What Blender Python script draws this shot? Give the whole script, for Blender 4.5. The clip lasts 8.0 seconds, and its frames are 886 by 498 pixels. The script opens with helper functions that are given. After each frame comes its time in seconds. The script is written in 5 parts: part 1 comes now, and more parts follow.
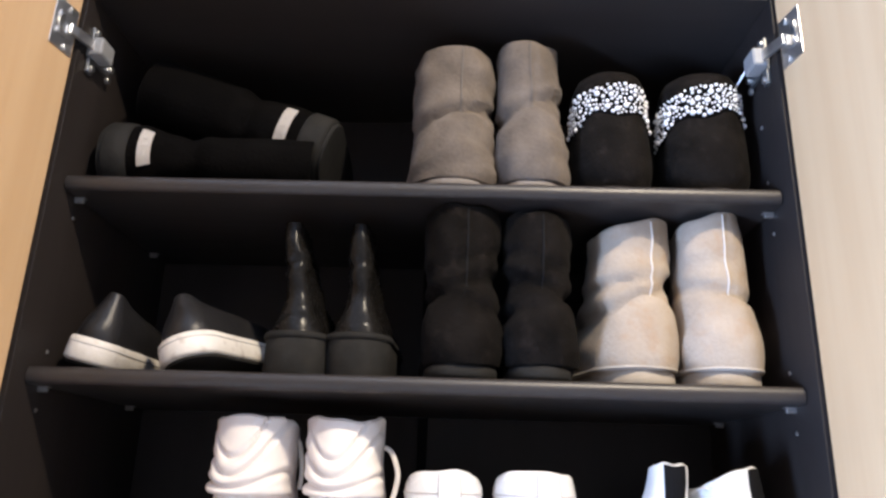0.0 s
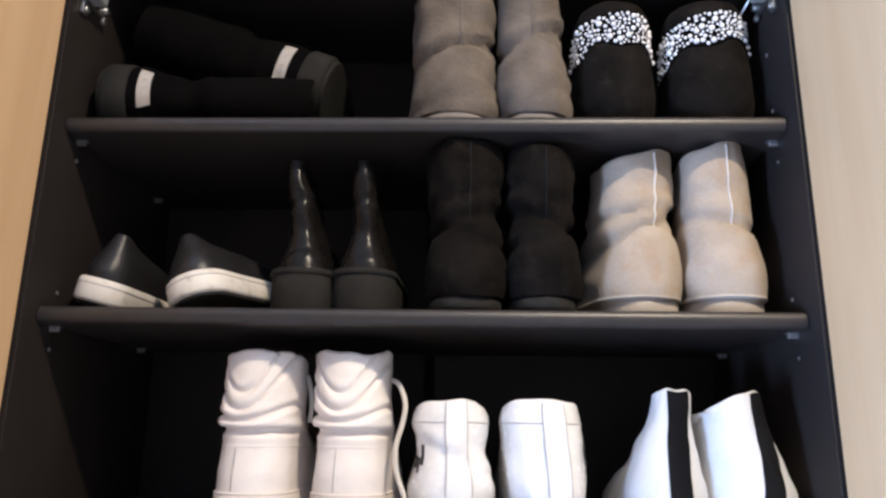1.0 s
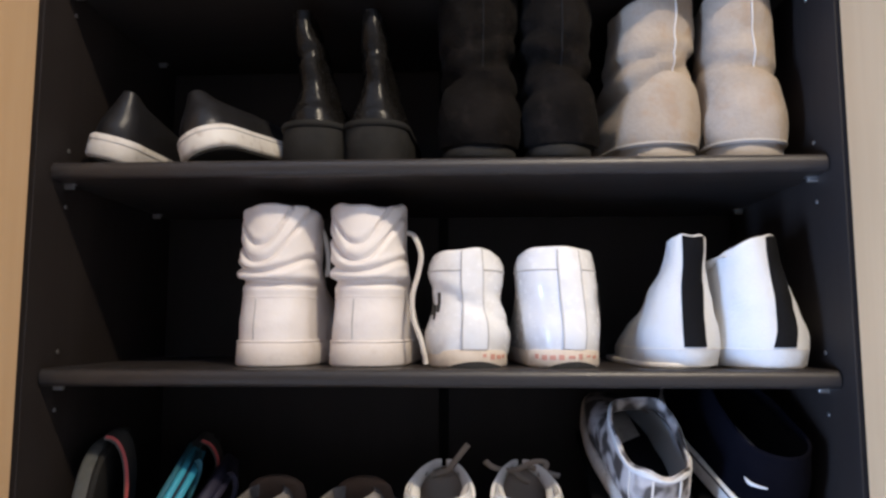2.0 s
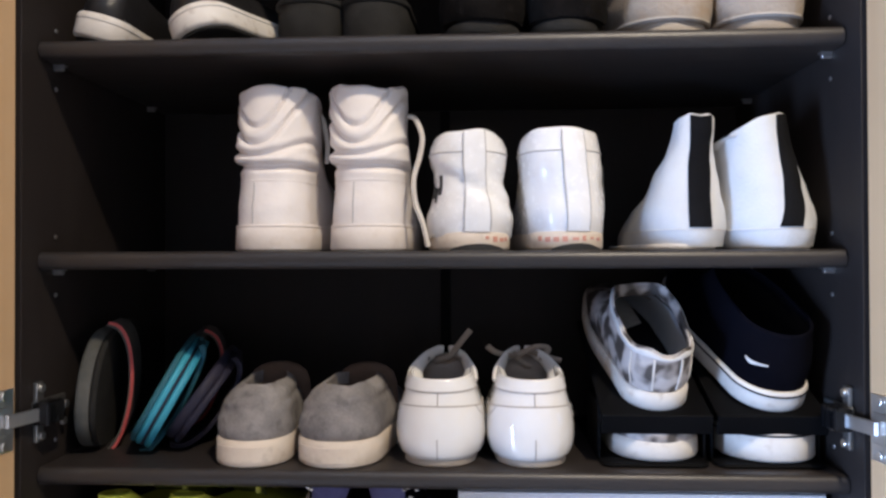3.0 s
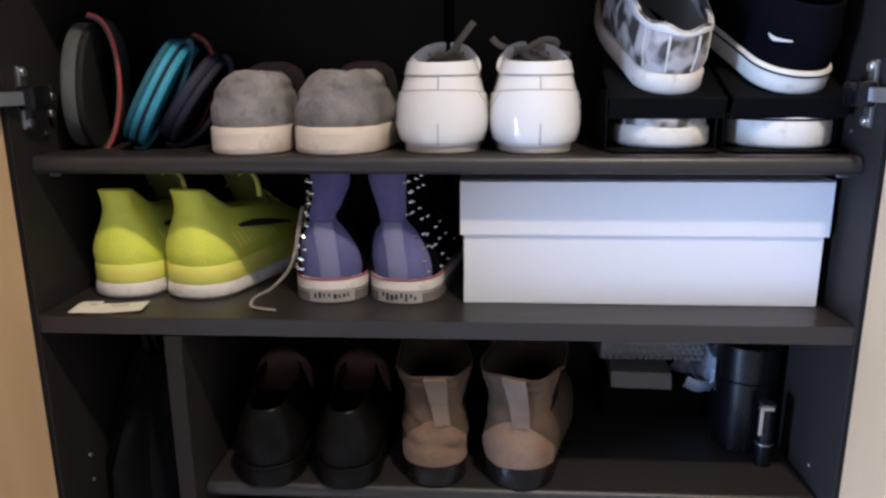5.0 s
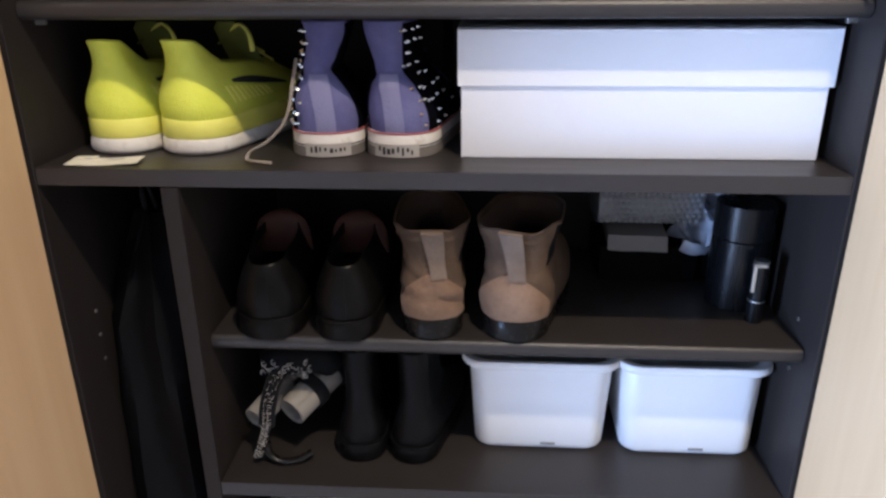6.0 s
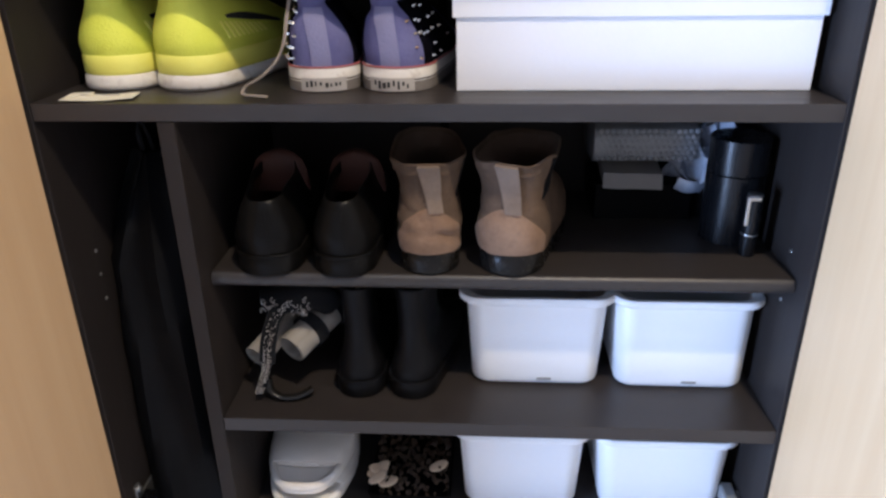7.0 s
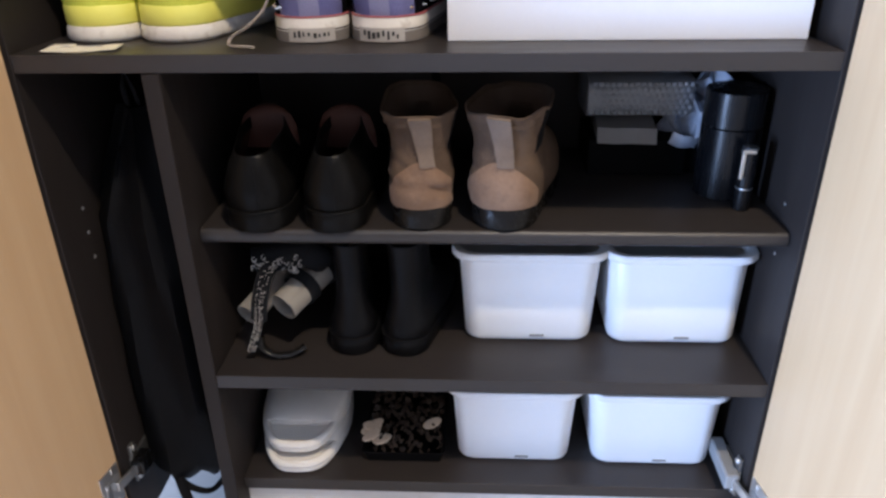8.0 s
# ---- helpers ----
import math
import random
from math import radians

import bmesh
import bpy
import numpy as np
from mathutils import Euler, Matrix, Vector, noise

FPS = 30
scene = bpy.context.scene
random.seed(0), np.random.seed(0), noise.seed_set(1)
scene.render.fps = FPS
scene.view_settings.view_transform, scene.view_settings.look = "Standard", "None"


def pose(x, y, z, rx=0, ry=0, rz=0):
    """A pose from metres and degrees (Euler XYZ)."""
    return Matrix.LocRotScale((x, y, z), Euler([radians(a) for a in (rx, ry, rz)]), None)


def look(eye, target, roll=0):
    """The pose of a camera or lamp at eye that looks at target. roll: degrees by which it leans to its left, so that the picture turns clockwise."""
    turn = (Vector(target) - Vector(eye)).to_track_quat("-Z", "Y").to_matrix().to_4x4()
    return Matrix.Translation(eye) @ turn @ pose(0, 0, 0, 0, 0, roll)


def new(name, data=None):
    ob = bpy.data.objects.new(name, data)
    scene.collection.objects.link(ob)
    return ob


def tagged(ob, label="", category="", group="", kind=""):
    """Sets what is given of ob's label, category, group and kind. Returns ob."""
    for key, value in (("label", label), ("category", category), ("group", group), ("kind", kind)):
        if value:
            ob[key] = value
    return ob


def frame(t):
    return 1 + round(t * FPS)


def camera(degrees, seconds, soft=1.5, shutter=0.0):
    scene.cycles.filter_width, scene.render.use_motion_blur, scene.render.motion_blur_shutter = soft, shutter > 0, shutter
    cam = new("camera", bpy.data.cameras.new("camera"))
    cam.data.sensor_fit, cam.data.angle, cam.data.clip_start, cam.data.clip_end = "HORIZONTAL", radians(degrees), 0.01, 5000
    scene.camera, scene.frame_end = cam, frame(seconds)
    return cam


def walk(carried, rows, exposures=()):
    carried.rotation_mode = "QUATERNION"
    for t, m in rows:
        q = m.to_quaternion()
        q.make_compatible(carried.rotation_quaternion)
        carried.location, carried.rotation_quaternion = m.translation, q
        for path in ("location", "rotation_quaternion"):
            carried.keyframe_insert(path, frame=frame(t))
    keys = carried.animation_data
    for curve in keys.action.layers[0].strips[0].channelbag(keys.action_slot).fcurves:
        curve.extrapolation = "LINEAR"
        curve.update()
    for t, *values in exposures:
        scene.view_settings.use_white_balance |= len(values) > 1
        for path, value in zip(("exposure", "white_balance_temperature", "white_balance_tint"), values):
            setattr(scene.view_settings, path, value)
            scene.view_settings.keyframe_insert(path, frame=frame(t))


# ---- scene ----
cam = camera(63.0, 8.0, 2.6)
PATH = [
    (0, (0.049, -0.719, 1.194), (-0.003, 1.186, 1.801), 1.8),
    (0.5, (0.05, -0.716, 1.179), (-0.009, 1.202, 1.744), 1.0),
    (1, (0.052, -0.715, 1.171), (-0.014, 1.224, 1.66), 0.8),
    (1.5, (0.047, -0.706, 1.155), (-0.03, 1.259, 1.52), -0.0),
    (1.7, (0.048, -0.703, 1.144), (-0.04, 1.274, 1.435), -0.0),
    (2.8, (0.049, -0.69, 1.074), (-0.053, 1.306, 1.153), -0.1),
    (3, (0.046, -0.685, 1.073), (-0.052, 1.313, 1.094), -0.2),
    (3.5, (0.052, -0.674, 1.043), (-0.057, 1.32, 0.937), -0.2),
    (4, (0.054, -0.664, 1.009), (-0.059, 1.318, 0.773), -0.3),
    (4.5, (0.053, -0.661, 0.974), (-0.068, 1.301, 0.604), -0.3),
    (5, (0.052, -0.665, 0.942), (-0.069, 1.272, 0.46), -0.4),
    (5.2, (0.059, -0.665, 0.932), (-0.075, 1.256, 0.395), -0.4),
    (6.5, (0.058, -0.691, 0.87), (-0.062, 1.141, 0.075), -0.4),
    (7, (0.059, -0.698, 0.861), (-0.055, 1.124, 0.046), -0.8),
    (7.5, (0.062, -0.699, 0.853), (-0.04, 1.112, 0.01), -0.8),
    (8, (0.061, -0.697, 0.844), (-0.036, 1.09, -0.05), -0.9),
]
walk(cam, [(t, look(eye, target, roll)) for t, eye, target, roll in PATH],
     [(0.0, 0.24), (0.8, 0.03), (1.5, -0.28), (3.0, -0.38), (4.5, -0.42), (5.2, -0.34), (6.5, 0.04), (8.0, 0.03)])


# ---- light ----
world = bpy.data.worlds.new("daylight")
scene.world = world
world.use_nodes = True
sky = world.node_tree.nodes.new("ShaderNodeTexSky")
sky.sky_type = "NISHITA"
sky.sun_disc = False
sky.sun_elevation = radians(35)
sky.sun_rotation = radians(200)
world.node_tree.links.new(sky.outputs[0], world.node_tree.nodes["Background"].inputs[0])
world.node_tree.nodes["Background"].inputs[1].default_value = 0.1


def area_lamp(name, m, size_x, size_y, watts, color, shape="RECTANGLE"):
    data = bpy.data.lights.new(name, "AREA")
    data.shape, data.size, data.size_y = shape, size_x, size_y
    data.energy, data.color = watts, color
    ob = new(name, data)
    ob.matrix_basis = m
    return ob


LAMP = (0.50, -0.89, 2.385)
area_lamp("downlight_lamp", pose(*LAMP), 0.09, 0.09, 38, (1.0, 0.845, 0.65), "DISK")
area_lamp("window_lamp", pose(-1.56, -1.15, 0.46, 0, -90, 0), 0.75, 0.62, 146, (0.42, 0.63, 1.09))


# ---- materials ----
def srgb(r, g, b):
    f = lambda c: (c / 255 / 12.92) if c <= 10 else ((c / 255 + 0.055) / 1.055) ** 2.4
    return (f(r), f(g), f(b), 1)


def surface(name, c1, c2, rough=0.6, metal=0.0, fine=120.0, coarse=9.0, stretch=(1, 1, 1), bump=0.15, sheen=0.0,
            coat=0.0, mix=0.5, dist=0.002, dirt=None, dirt_amount=0.35, spec=0.5):
    """Two colours mixed by noise at two scales, with fine relief."""
    m = bpy.data.materials.new(name)
    m.use_nodes = True
    t = m.node_tree
    n, link = t.nodes, t.links.new
    b = n["Principled BSDF"]
    co = n.new("ShaderNodeTexCoord")
    mp = n.new("ShaderNodeMapping")
    mp.inputs["Scale"].default_value = stretch
    info = n.new("ShaderNodeObjectInfo")
    add = n.new("ShaderNodeVectorMath")
    add.operation = "ADD"
    link(co.outputs["Object"], mp.inputs[0])
    link(mp.outputs[0], add.inputs[0])
    link(info.outputs["Random"], add.inputs[1])
    big, small = n.new("ShaderNodeTexNoise"), n.new("ShaderNodeTexNoise")
    big.inputs["Scale"].default_value, small.inputs["Scale"].default_value = coarse, fine
    big.inputs["Detail"].default_value, small.inputs["Detail"].default_value = 4, 5
    link(add.outputs[0], big.inputs["Vector"])
    link(add.outputs[0], small.inputs["Vector"])
    mr = n.new("ShaderNodeMapRange")
    mr.inputs[1].default_value, mr.inputs[2].default_value = 0.32, 0.68
    link(big.outputs[0], mr.inputs[0])
    av = n.new("ShaderNodeMix")
    av.inputs[0].default_value = 0.4
    link(mr.outputs[0], av.inputs[2])
    link(small.outputs[0], av.inputs[3])
    cm = n.new("ShaderNodeMix")
    cm.data_type = "RGBA"
    link(av.outputs[0], cm.inputs[0])
    cm.inputs[6].default_value, cm.inputs[7].default_value = c1, c2
    col = cm.outputs[2]
    if dirt:
        spots = n.new("ShaderNodeTexNoise")
        spots.inputs["Scale"].default_value, spots.inputs["Detail"].default_value = coarse * 2.7, 6
        link(add.outputs[0], spots.inputs["Vector"])
        r2 = n.new("ShaderNodeMapRange")
        r2.inputs[1].default_value, r2.inputs[2].default_value, r2.inputs[4].default_value = 0.55, 0.72, dirt_amount
        link(spots.outputs[0], r2.inputs[0])
        dm = n.new("ShaderNodeMix")
        dm.data_type = "RGBA"
        link(r2.outputs[0], dm.inputs[0])
        link(col, dm.inputs[6])
        dm.inputs[7].default_value = dirt
        col = dm.outputs[2]
    link(col, b.inputs["Base Color"])
    rr = n.new("ShaderNodeMapRange")
    rr.inputs[3].default_value, rr.inputs[4].default_value = max(rough - 0.07, 0.03), min(rough + 0.07, 1)
    link(small.outputs[0], rr.inputs[0])
    link(rr.outputs[0], b.inputs["Roughness"])
    b.inputs["Metallic"].default_value = metal
    b.inputs["Specular IOR Level"].default_value = 0.04 if rough >= 0.9 else spec
    b.inputs["Sheen Weight"].default_value = sheen
    b.inputs["Sheen Roughness"].default_value = 0.5
    b.inputs["Coat Weight"].default_value = coat
    b.inputs["Coat Roughness"].default_value = 0.08
    bp = n.new("ShaderNodeBump")
    bp.inputs["Strength"].default_value, bp.inputs["Distance"].default_value = bump, dist
    link(small.outputs[0], bp.inputs["Height"])
    link(bp.outputs[0], b.inputs["Normal"])
    return m


M = {}
M["laminate"] = surface("dark_laminate", (0.0185, 0.0150, 0.0136, 1), (0.0290, 0.0240, 0.0220, 1), 0.42, fine=90, coarse=14, stretch=(0.12, 1, 1), bump=0.08, dist=0.0006)
M["laminate_up"] = surface("dark_laminate_upright", (0.0170, 0.0137, 0.0124, 1), (0.0265, 0.0217, 0.0198, 1), 0.48, fine=90, coarse=14, stretch=(1, 1, 0.12), bump=0.08, dist=0.0006, spec=0.15)
M["maple"] = surface("maple_door", (0.47, 0.298, 0.155, 1), (0.545, 0.366, 0.205, 1), 0.5, fine=170, coarse=30, stretch=(1, 1, 0.05), bump=0.06, dist=0.0005)
M["pale_ash"] = surface("pale_ash_board", (0.52, 0.49, 0.46, 1), (0.60, 0.57, 0.54, 1), 0.5, fine=170, coarse=30, stretch=(1, 1, 0.05), bump=0.06, dist=0.0005)
M["chrome"] = surface("nickel", (0.66, 0.66, 0.66, 1), (0.76, 0.76, 0.75, 1), 0.36, 1.0, bump=0.03)
M["zinc"] = surface("dark_zinc", (0.25, 0.25, 0.25, 1), (0.35, 0.35, 0.34, 1), 0.38, 0.9, bump=0.04)
M["grey_plastic"] = surface("grey_plastic", (0.20, 0.20, 0.20, 1), (0.25, 0.25, 0.25, 1), 0.5, bump=0.05)
M["black_suede"] = surface("black_suede", (0.0018, 0.0016, 0.0016, 1), (0.0042, 0.0037, 0.0035, 1), 1.0, fine=260, coarse=22, bump=0.6)
M["worn_black_suede"] = surface("worn_black_suede", (0.0034, 0.0029, 0.0026, 1), (0.0115, 0.0096, 0.0084, 1), 0.95, fine=260, coarse=30, bump=0.6, sheen=0.01, dirt=(0.024, 0.019, 0.017, 1), dirt_amount=0.4)
M["grey_suede"] = surface("grey_suede", (0.075, 0.061, 0.050, 1), (0.185, 0.152, 0.125, 1), 0.95, fine=240, coarse=24, bump=0.5, sheen=0.06, dirt=(0.12, 0.10, 0.085, 1))
M["tan_suede"] = surface("light_grey_suede", (0.28, 0.225, 0.172, 1), (0.42, 0.350, 0.280, 1), 0.95, fine=240, coarse=20, bump=0.5, sheen=0.06, dirt=(0.34, 0.22, 0.135, 1), dirt_amount=0.45)
# ankle boots: lighter counter suede with some lamplight in its colour,
M["brown_suede"] = surface("brown_suede", (0.15, 0.090, 0.058, 1), (0.26, 0.165, 0.11, 1), 0.95, fine=240, coarse=26, bump=0.5, sheen=0.06, dirt=(0.10, 0.065, 0.05, 1))
# and a darker copy for the upper, shelf shade put into its colour
M["shaded_brown_suede"] = surface("shaded_brown_suede", (0.062, 0.042, 0.030, 1), (0.118, 0.080, 0.057, 1), 0.95, fine=240, coarse=26, bump=0.5)
M["dress_black"] = surface("black_dress_leather", (0.003, 0.0028, 0.0028, 1), (0.007, 0.0065, 0.006, 1), 0.32, fine=200, coarse=30, bump=0.12, spec=0.08)
M["tab_suede"] = surface("light_brown_suede", (0.125, 0.092, 0.072, 1), (0.185, 0.14, 0.11, 1), 0.95, fine=240, coarse=26, bump=0.4)
M["seam"] = surface("pale_seam", (0.56, 0.51, 0.45, 1), (0.68, 0.63, 0.57, 1), 0.9, bump=0.3)
M["grey_seam"] = surface("grey_seam", (0.13, 0.115, 0.10, 1), (0.18, 0.16, 0.14, 1), 0.9, bump=0.3)
M["dark_seam"] = surface("dark_seam", (0.010, 0.010, 0.011, 1), (0.02, 0.02, 0.02, 1), 0.9)
M["thread"] = surface("grey_thread", (0.44, 0.42, 0.40, 1), (0.52, 0.50, 0.48, 1), 0.9)
M["pale_sole"] = surface("pale_rubber", (0.36, 0.31, 0.26, 1), (0.46, 0.41, 0.35, 1), 0.8, bump=0.25, dirt=(0.24, 0.19, 0.15, 1))
M["grey_sole"] = surface("grey_rubber", (0.15, 0.13, 0.115, 1), (0.21, 0.185, 0.165, 1), 0.85, bump=0.25)
M["black_sole"] = surface("black_rubber", (0.009, 0.0087, 0.0078, 1), (0.021, 0.0195, 0.0175, 1), 0.85, bump=0.4, coarse=45, spec=0.25)
M["fleece"] = surface("fleece", (0.20, 0.17, 0.15, 1), (0.30, 0.27, 0.24, 1), 1.0, fine=200, bump=0.9, dist=0.004)
M["black_lining"] = surface("black_lining", (0.008, 0.008, 0.009, 1), (0.016, 0.015, 0.016, 1), 0.95)
M["black_leather"] = surface("black_leather", (0.010, 0.010, 0.011, 1), (0.022, 0.021, 0.022, 1), 0.36, fine=300, coarse=25, bump=0.2, spec=0.3)
M["gloss_black"] = surface("glossy_black_leather", (0.006, 0.0055, 0.0055, 1), (0.013, 0.012, 0.011, 1), 0.26, fine=200, coarse=30, bump=0.15, spec=0.15)
M["black_rubber_boot"] = surface("matt_black_rubber", (0.0028, 0.0028, 0.0033, 1), (0.0055, 0.0055, 0.0065, 1), 0.40, bump=0.1, spec=0.12)
M["white_rubber"] = surface("white_rubber", (0.62, 0.57, 0.51, 1), (0.74, 0.70, 0.64, 1), 0.6, fine=150, coarse=30, bump=0.15, dirt=(0.40, 0.33, 0.27, 1), dirt_amount=0.5)
M["cream_rubber"] = surface("cream_rubber", (0.58, 0.48, 0.38, 1), (0.70, 0.61, 0.51, 1), 0.65, fine=150, coarse=30, bump=0.15, dirt=(0.36, 0.28, 0.21, 1), dirt_amount=0.4)
M["offwhite_rubber"] = surface("offwhite_rubber", (0.68, 0.61, 0.56, 1), (0.79, 0.725, 0.675, 1), 0.6, fine=150, coarse=30, bump=0.15, dirt=(0.52, 0.44, 0.37, 1), dirt_amount=0.3)
M["white_leather"] = surface("cream_white_leather", (0.77, 0.71, 0.675, 1), (0.86, 0.81, 0.78, 1), 0.5, fine=220, coarse=20, bump=0.15)
M["white_gloss"] = surface("white_coated_leather", (0.79, 0.78, 0.77, 1), (0.87, 0.86, 0.85, 1), 0.26, fine=120, coarse=22, bump=0.12, coat=0.45, dirt=(0.60, 0.55, 0.51, 1), dirt_amount=0.2)
M["white_patent"] = surface("white_patent_leather", (0.76, 0.74, 0.71, 1), (0.83, 0.81, 0.79, 1), 0.14, fine=90, coarse=20, bump=0.05, coat=0.8)
M["white_canvas"] = surface("white_canvas", (0.56, 0.56, 0.56, 1), (0.65, 0.65, 0.64, 1), 0.85, fine=420, coarse=20, bump=0.35, dirt=(0.58, 0.53, 0.47, 1), dirt_amount=0.25)
M["black_web"] = surface("black_webbing", (0.006, 0.006, 0.007, 1), (0.014, 0.014, 0.015, 1), 0.9, fine=420, bump=0.4)
M["grey_canvas"] = surface("grey_canvas", (0.125, 0.115, 0.113, 1), (0.34, 0.315, 0.30, 1), 0.9, fine=380, coarse=32, bump=0.45, dirt=(0.10, 0.092, 0.09, 1), dirt_amount=0.55)
M["brown_lining"] = surface("brown_lining", (0.08, 0.055, 0.04, 1), (0.13, 0.09, 0.07, 1), 0.9)
M["red_lining"] = surface("red_brown_lining", (0.050, 0.017, 0.011, 1), (0.085, 0.029, 0.018, 1), 0.7)
M["yellow_knit"] = surface("lime_yellow_knit", (0.62, 0.66, 0.06, 1), (0.74, 0.76, 0.11, 1), 0.8, fine=420, coarse=22, bump=0.4)
M["yellow_foam"] = surface("yellow_foam", (0.76, 0.72, 0.12, 1), (0.82, 0.78, 0.18, 1), 0.6, bump=0.1)
M["dark_knit"] = surface("dark_olive_knit", (0.10, 0.115, 0.02, 1), (0.17, 0.18, 0.035, 1), 0.85, fine=420, bump=0.4)
M["denim"] = surface("lavender_blue_canvas", (0.086, 0.084, 0.195, 1), (0.150, 0.148, 0.285, 1), 0.9, fine=420, coarse=30, bump=0.4, dirt=(0.10, 0.095, 0.20, 1))
M["denim_pale"] = surface("pale_blue_webbing", (0.163, 0.160, 0.274, 1), (0.224, 0.218, 0.340, 1), 0.9, fine=420, bump=0.4)
M["navy_canvas"] = surface("navy_canvas", (0.0018, 0.0018, 0.0032, 1), (0.0040, 0.0040, 0.0075, 1), 0.95, fine=420, bump=0.3)
M["red_line"] = surface("red_rubber", (0.30, 0.06, 0.07, 1), (0.38, 0.11, 0.11, 1), 0.6)
M["orange_print"] = surface("orange_red_print", (0.56, 0.25, 0.18, 1), (0.62, 0.32, 0.25, 1), 0.7)
M["ink"] = surface("black_ink", (0.012, 0.012, 0.012, 1), (0.03, 0.03, 0.03, 1), 0.7)
M["label"] = surface("pale_label", (0.34, 0.31, 0.28, 1), (0.45, 0.41, 0.37, 1), 0.7)
M["paper"] = surface("cream_paper", (0.66, 0.60, 0.47, 1), (0.74, 0.69, 0.57, 1), 0.8, fine=200, bump=0.1)
# white envelope paper, greyed because its shade is put into the colour
M["shaded_paper"] = surface("shaded_paper", (0.20, 0.19, 0.19, 1), (0.28, 0.27, 0.27, 1), 0.8, fine=200, bump=0.1)
M["pale_lining"] = surface("pale_blue_grey_lining", (0.40, 0.43, 0.47, 1), (0.52, 0.55, 0.58, 1), 0.9, fine=380, bump=0.3)
# grey for patent seams, shade along panel edges put into colour; also tag print
M["edge_shade"] = surface("grey_edge_shade", (0.36, 0.33, 0.30, 1), (0.48, 0.44, 0.41, 1), 0.9)
M["card"] = surface("white_card", (0.66, 0.655, 0.675, 1), (0.72, 0.715, 0.735, 1), 0.6, fine=260, coarse=6, bump=0.06)
M["bin_plastic"] = surface("white_plastic", (0.76, 0.77, 0.79, 1), (0.82, 0.83, 0.85, 1), 0.38, fine=160, coarse=6, bump=0.03)
M["black_plastic"] = surface("black_plastic", (0.0025, 0.0025, 0.003, 1), (0.005, 0.005, 0.0055, 1), 0.6, bump=0.04, spec=0.05)
M["black_metal"] = surface("black_painted_metal", (0.003, 0.003, 0.0035, 1), (0.005, 0.005, 0.006, 1), 0.27, bump=0.03, stretch=(1, 1, 0.1), spec=0.3)
M["crystal"] = surface("rhinestone", (0.80, 0.80, 0.81, 1), (0.93, 0.93, 0.93, 1), 0.22, 0.25, bump=0.0)
M["steel"] = surface("silver_stud", (0.72, 0.71, 0.70, 1), (0.82, 0.81, 0.80, 1), 0.18, 1.0, bump=0.0)
M["teal"] = surface("turquoise_foam", (0.025, 0.25, 0.36, 1), (0.045, 0.33, 0.45, 1), 0.6, fine=200, bump=0.15)
M["teal_dark"] = surface("dark_turquoise_band", (0.012, 0.09, 0.12, 1), (0.02, 0.12, 0.16, 1), 0.7)
M["navy_foam"] = surface("navy_foam", (0.008, 0.007, 0.020, 1), (0.014, 0.012, 0.032, 1), 0.7, bump=0.2)
M["coral"] = surface("coral_strap", (0.42, 0.06, 0.06, 1), (0.52, 0.10, 0.09, 1), 0.55)
M["dark_foam"] = surface("dark_grey_foam", (0.045, 0.047, 0.043, 1), (0.10, 0.098, 0.088, 1), 0.85, coarse=30, bump=0.3)
M["lace"] = surface("cream_lace", (0.55, 0.50, 0.44, 1), (0.68, 0.63, 0.57, 1), 0.9, fine=500, bump=0.4)
M["grey_lace"] = surface("grey_brown_lace", (0.22, 0.185, 0.155, 1), (0.32, 0.27, 0.23, 1), 0.9, fine=500, bump=0.4)
M["terry"] = surface("white_terry", (0.68, 0.65, 0.61, 1), (0.79, 0.76, 0.72, 1), 1.0, fine=500, coarse=24, bump=0.5, dist=0.001)
M["tube_card"] = surface("beige_card", (0.20, 0.175, 0.15, 1), (0.27, 0.245, 0.21, 1), 0.8)
M["dried"] = surface("pale_wood_chip", (0.42, 0.32, 0.23, 1), (0.58, 0.47, 0.36, 1), 0.8)
M["cone_brown"] = surface("brown_bark", (0.030, 0.022, 0.017, 1), (0.062, 0.045, 0.035, 1), 0.9, coarse=60, bump=0.6)
M["nylon"] = surface("black_nylon", (0.0022, 0.0022, 0.0026, 1), (0.0055, 0.0055, 0.006, 1), 0.55, fine=420, coarse=10, bump=0.2, spec=0.08)
M["floor_vinyl"] = surface("pale_floor", (0.44, 0.40, 0.36, 1), (0.52, 0.48, 0.435, 1), 0.45, fine=80, coarse=5, bump=0.1)
M["wall_paper"] = surface("white_wall", (0.50, 0.44, 0.38, 1), (0.56, 0.50, 0.435, 1), 0.9, fine=240, coarse=4, bump=0.3)
M["ceiling_paint"] = surface("ceiling_white", (0.78, 0.77, 0.75, 1), (0.82, 0.81, 0.79, 1), 0.9, fine=240, coarse=4, bump=0.2)
M["blister"] = surface("bubble_film", (0.17, 0.175, 0.19, 1), (0.25, 0.26, 0.28, 1), 0.4, coarse=40, bump=0.2, coat=0.15)
M["film"] = surface("crumpled_film", (0.30, 0.34, 0.42, 1), (0.50, 0.54, 0.62, 1), 0.18, coarse=30, bump=0.2, coat=0.5)


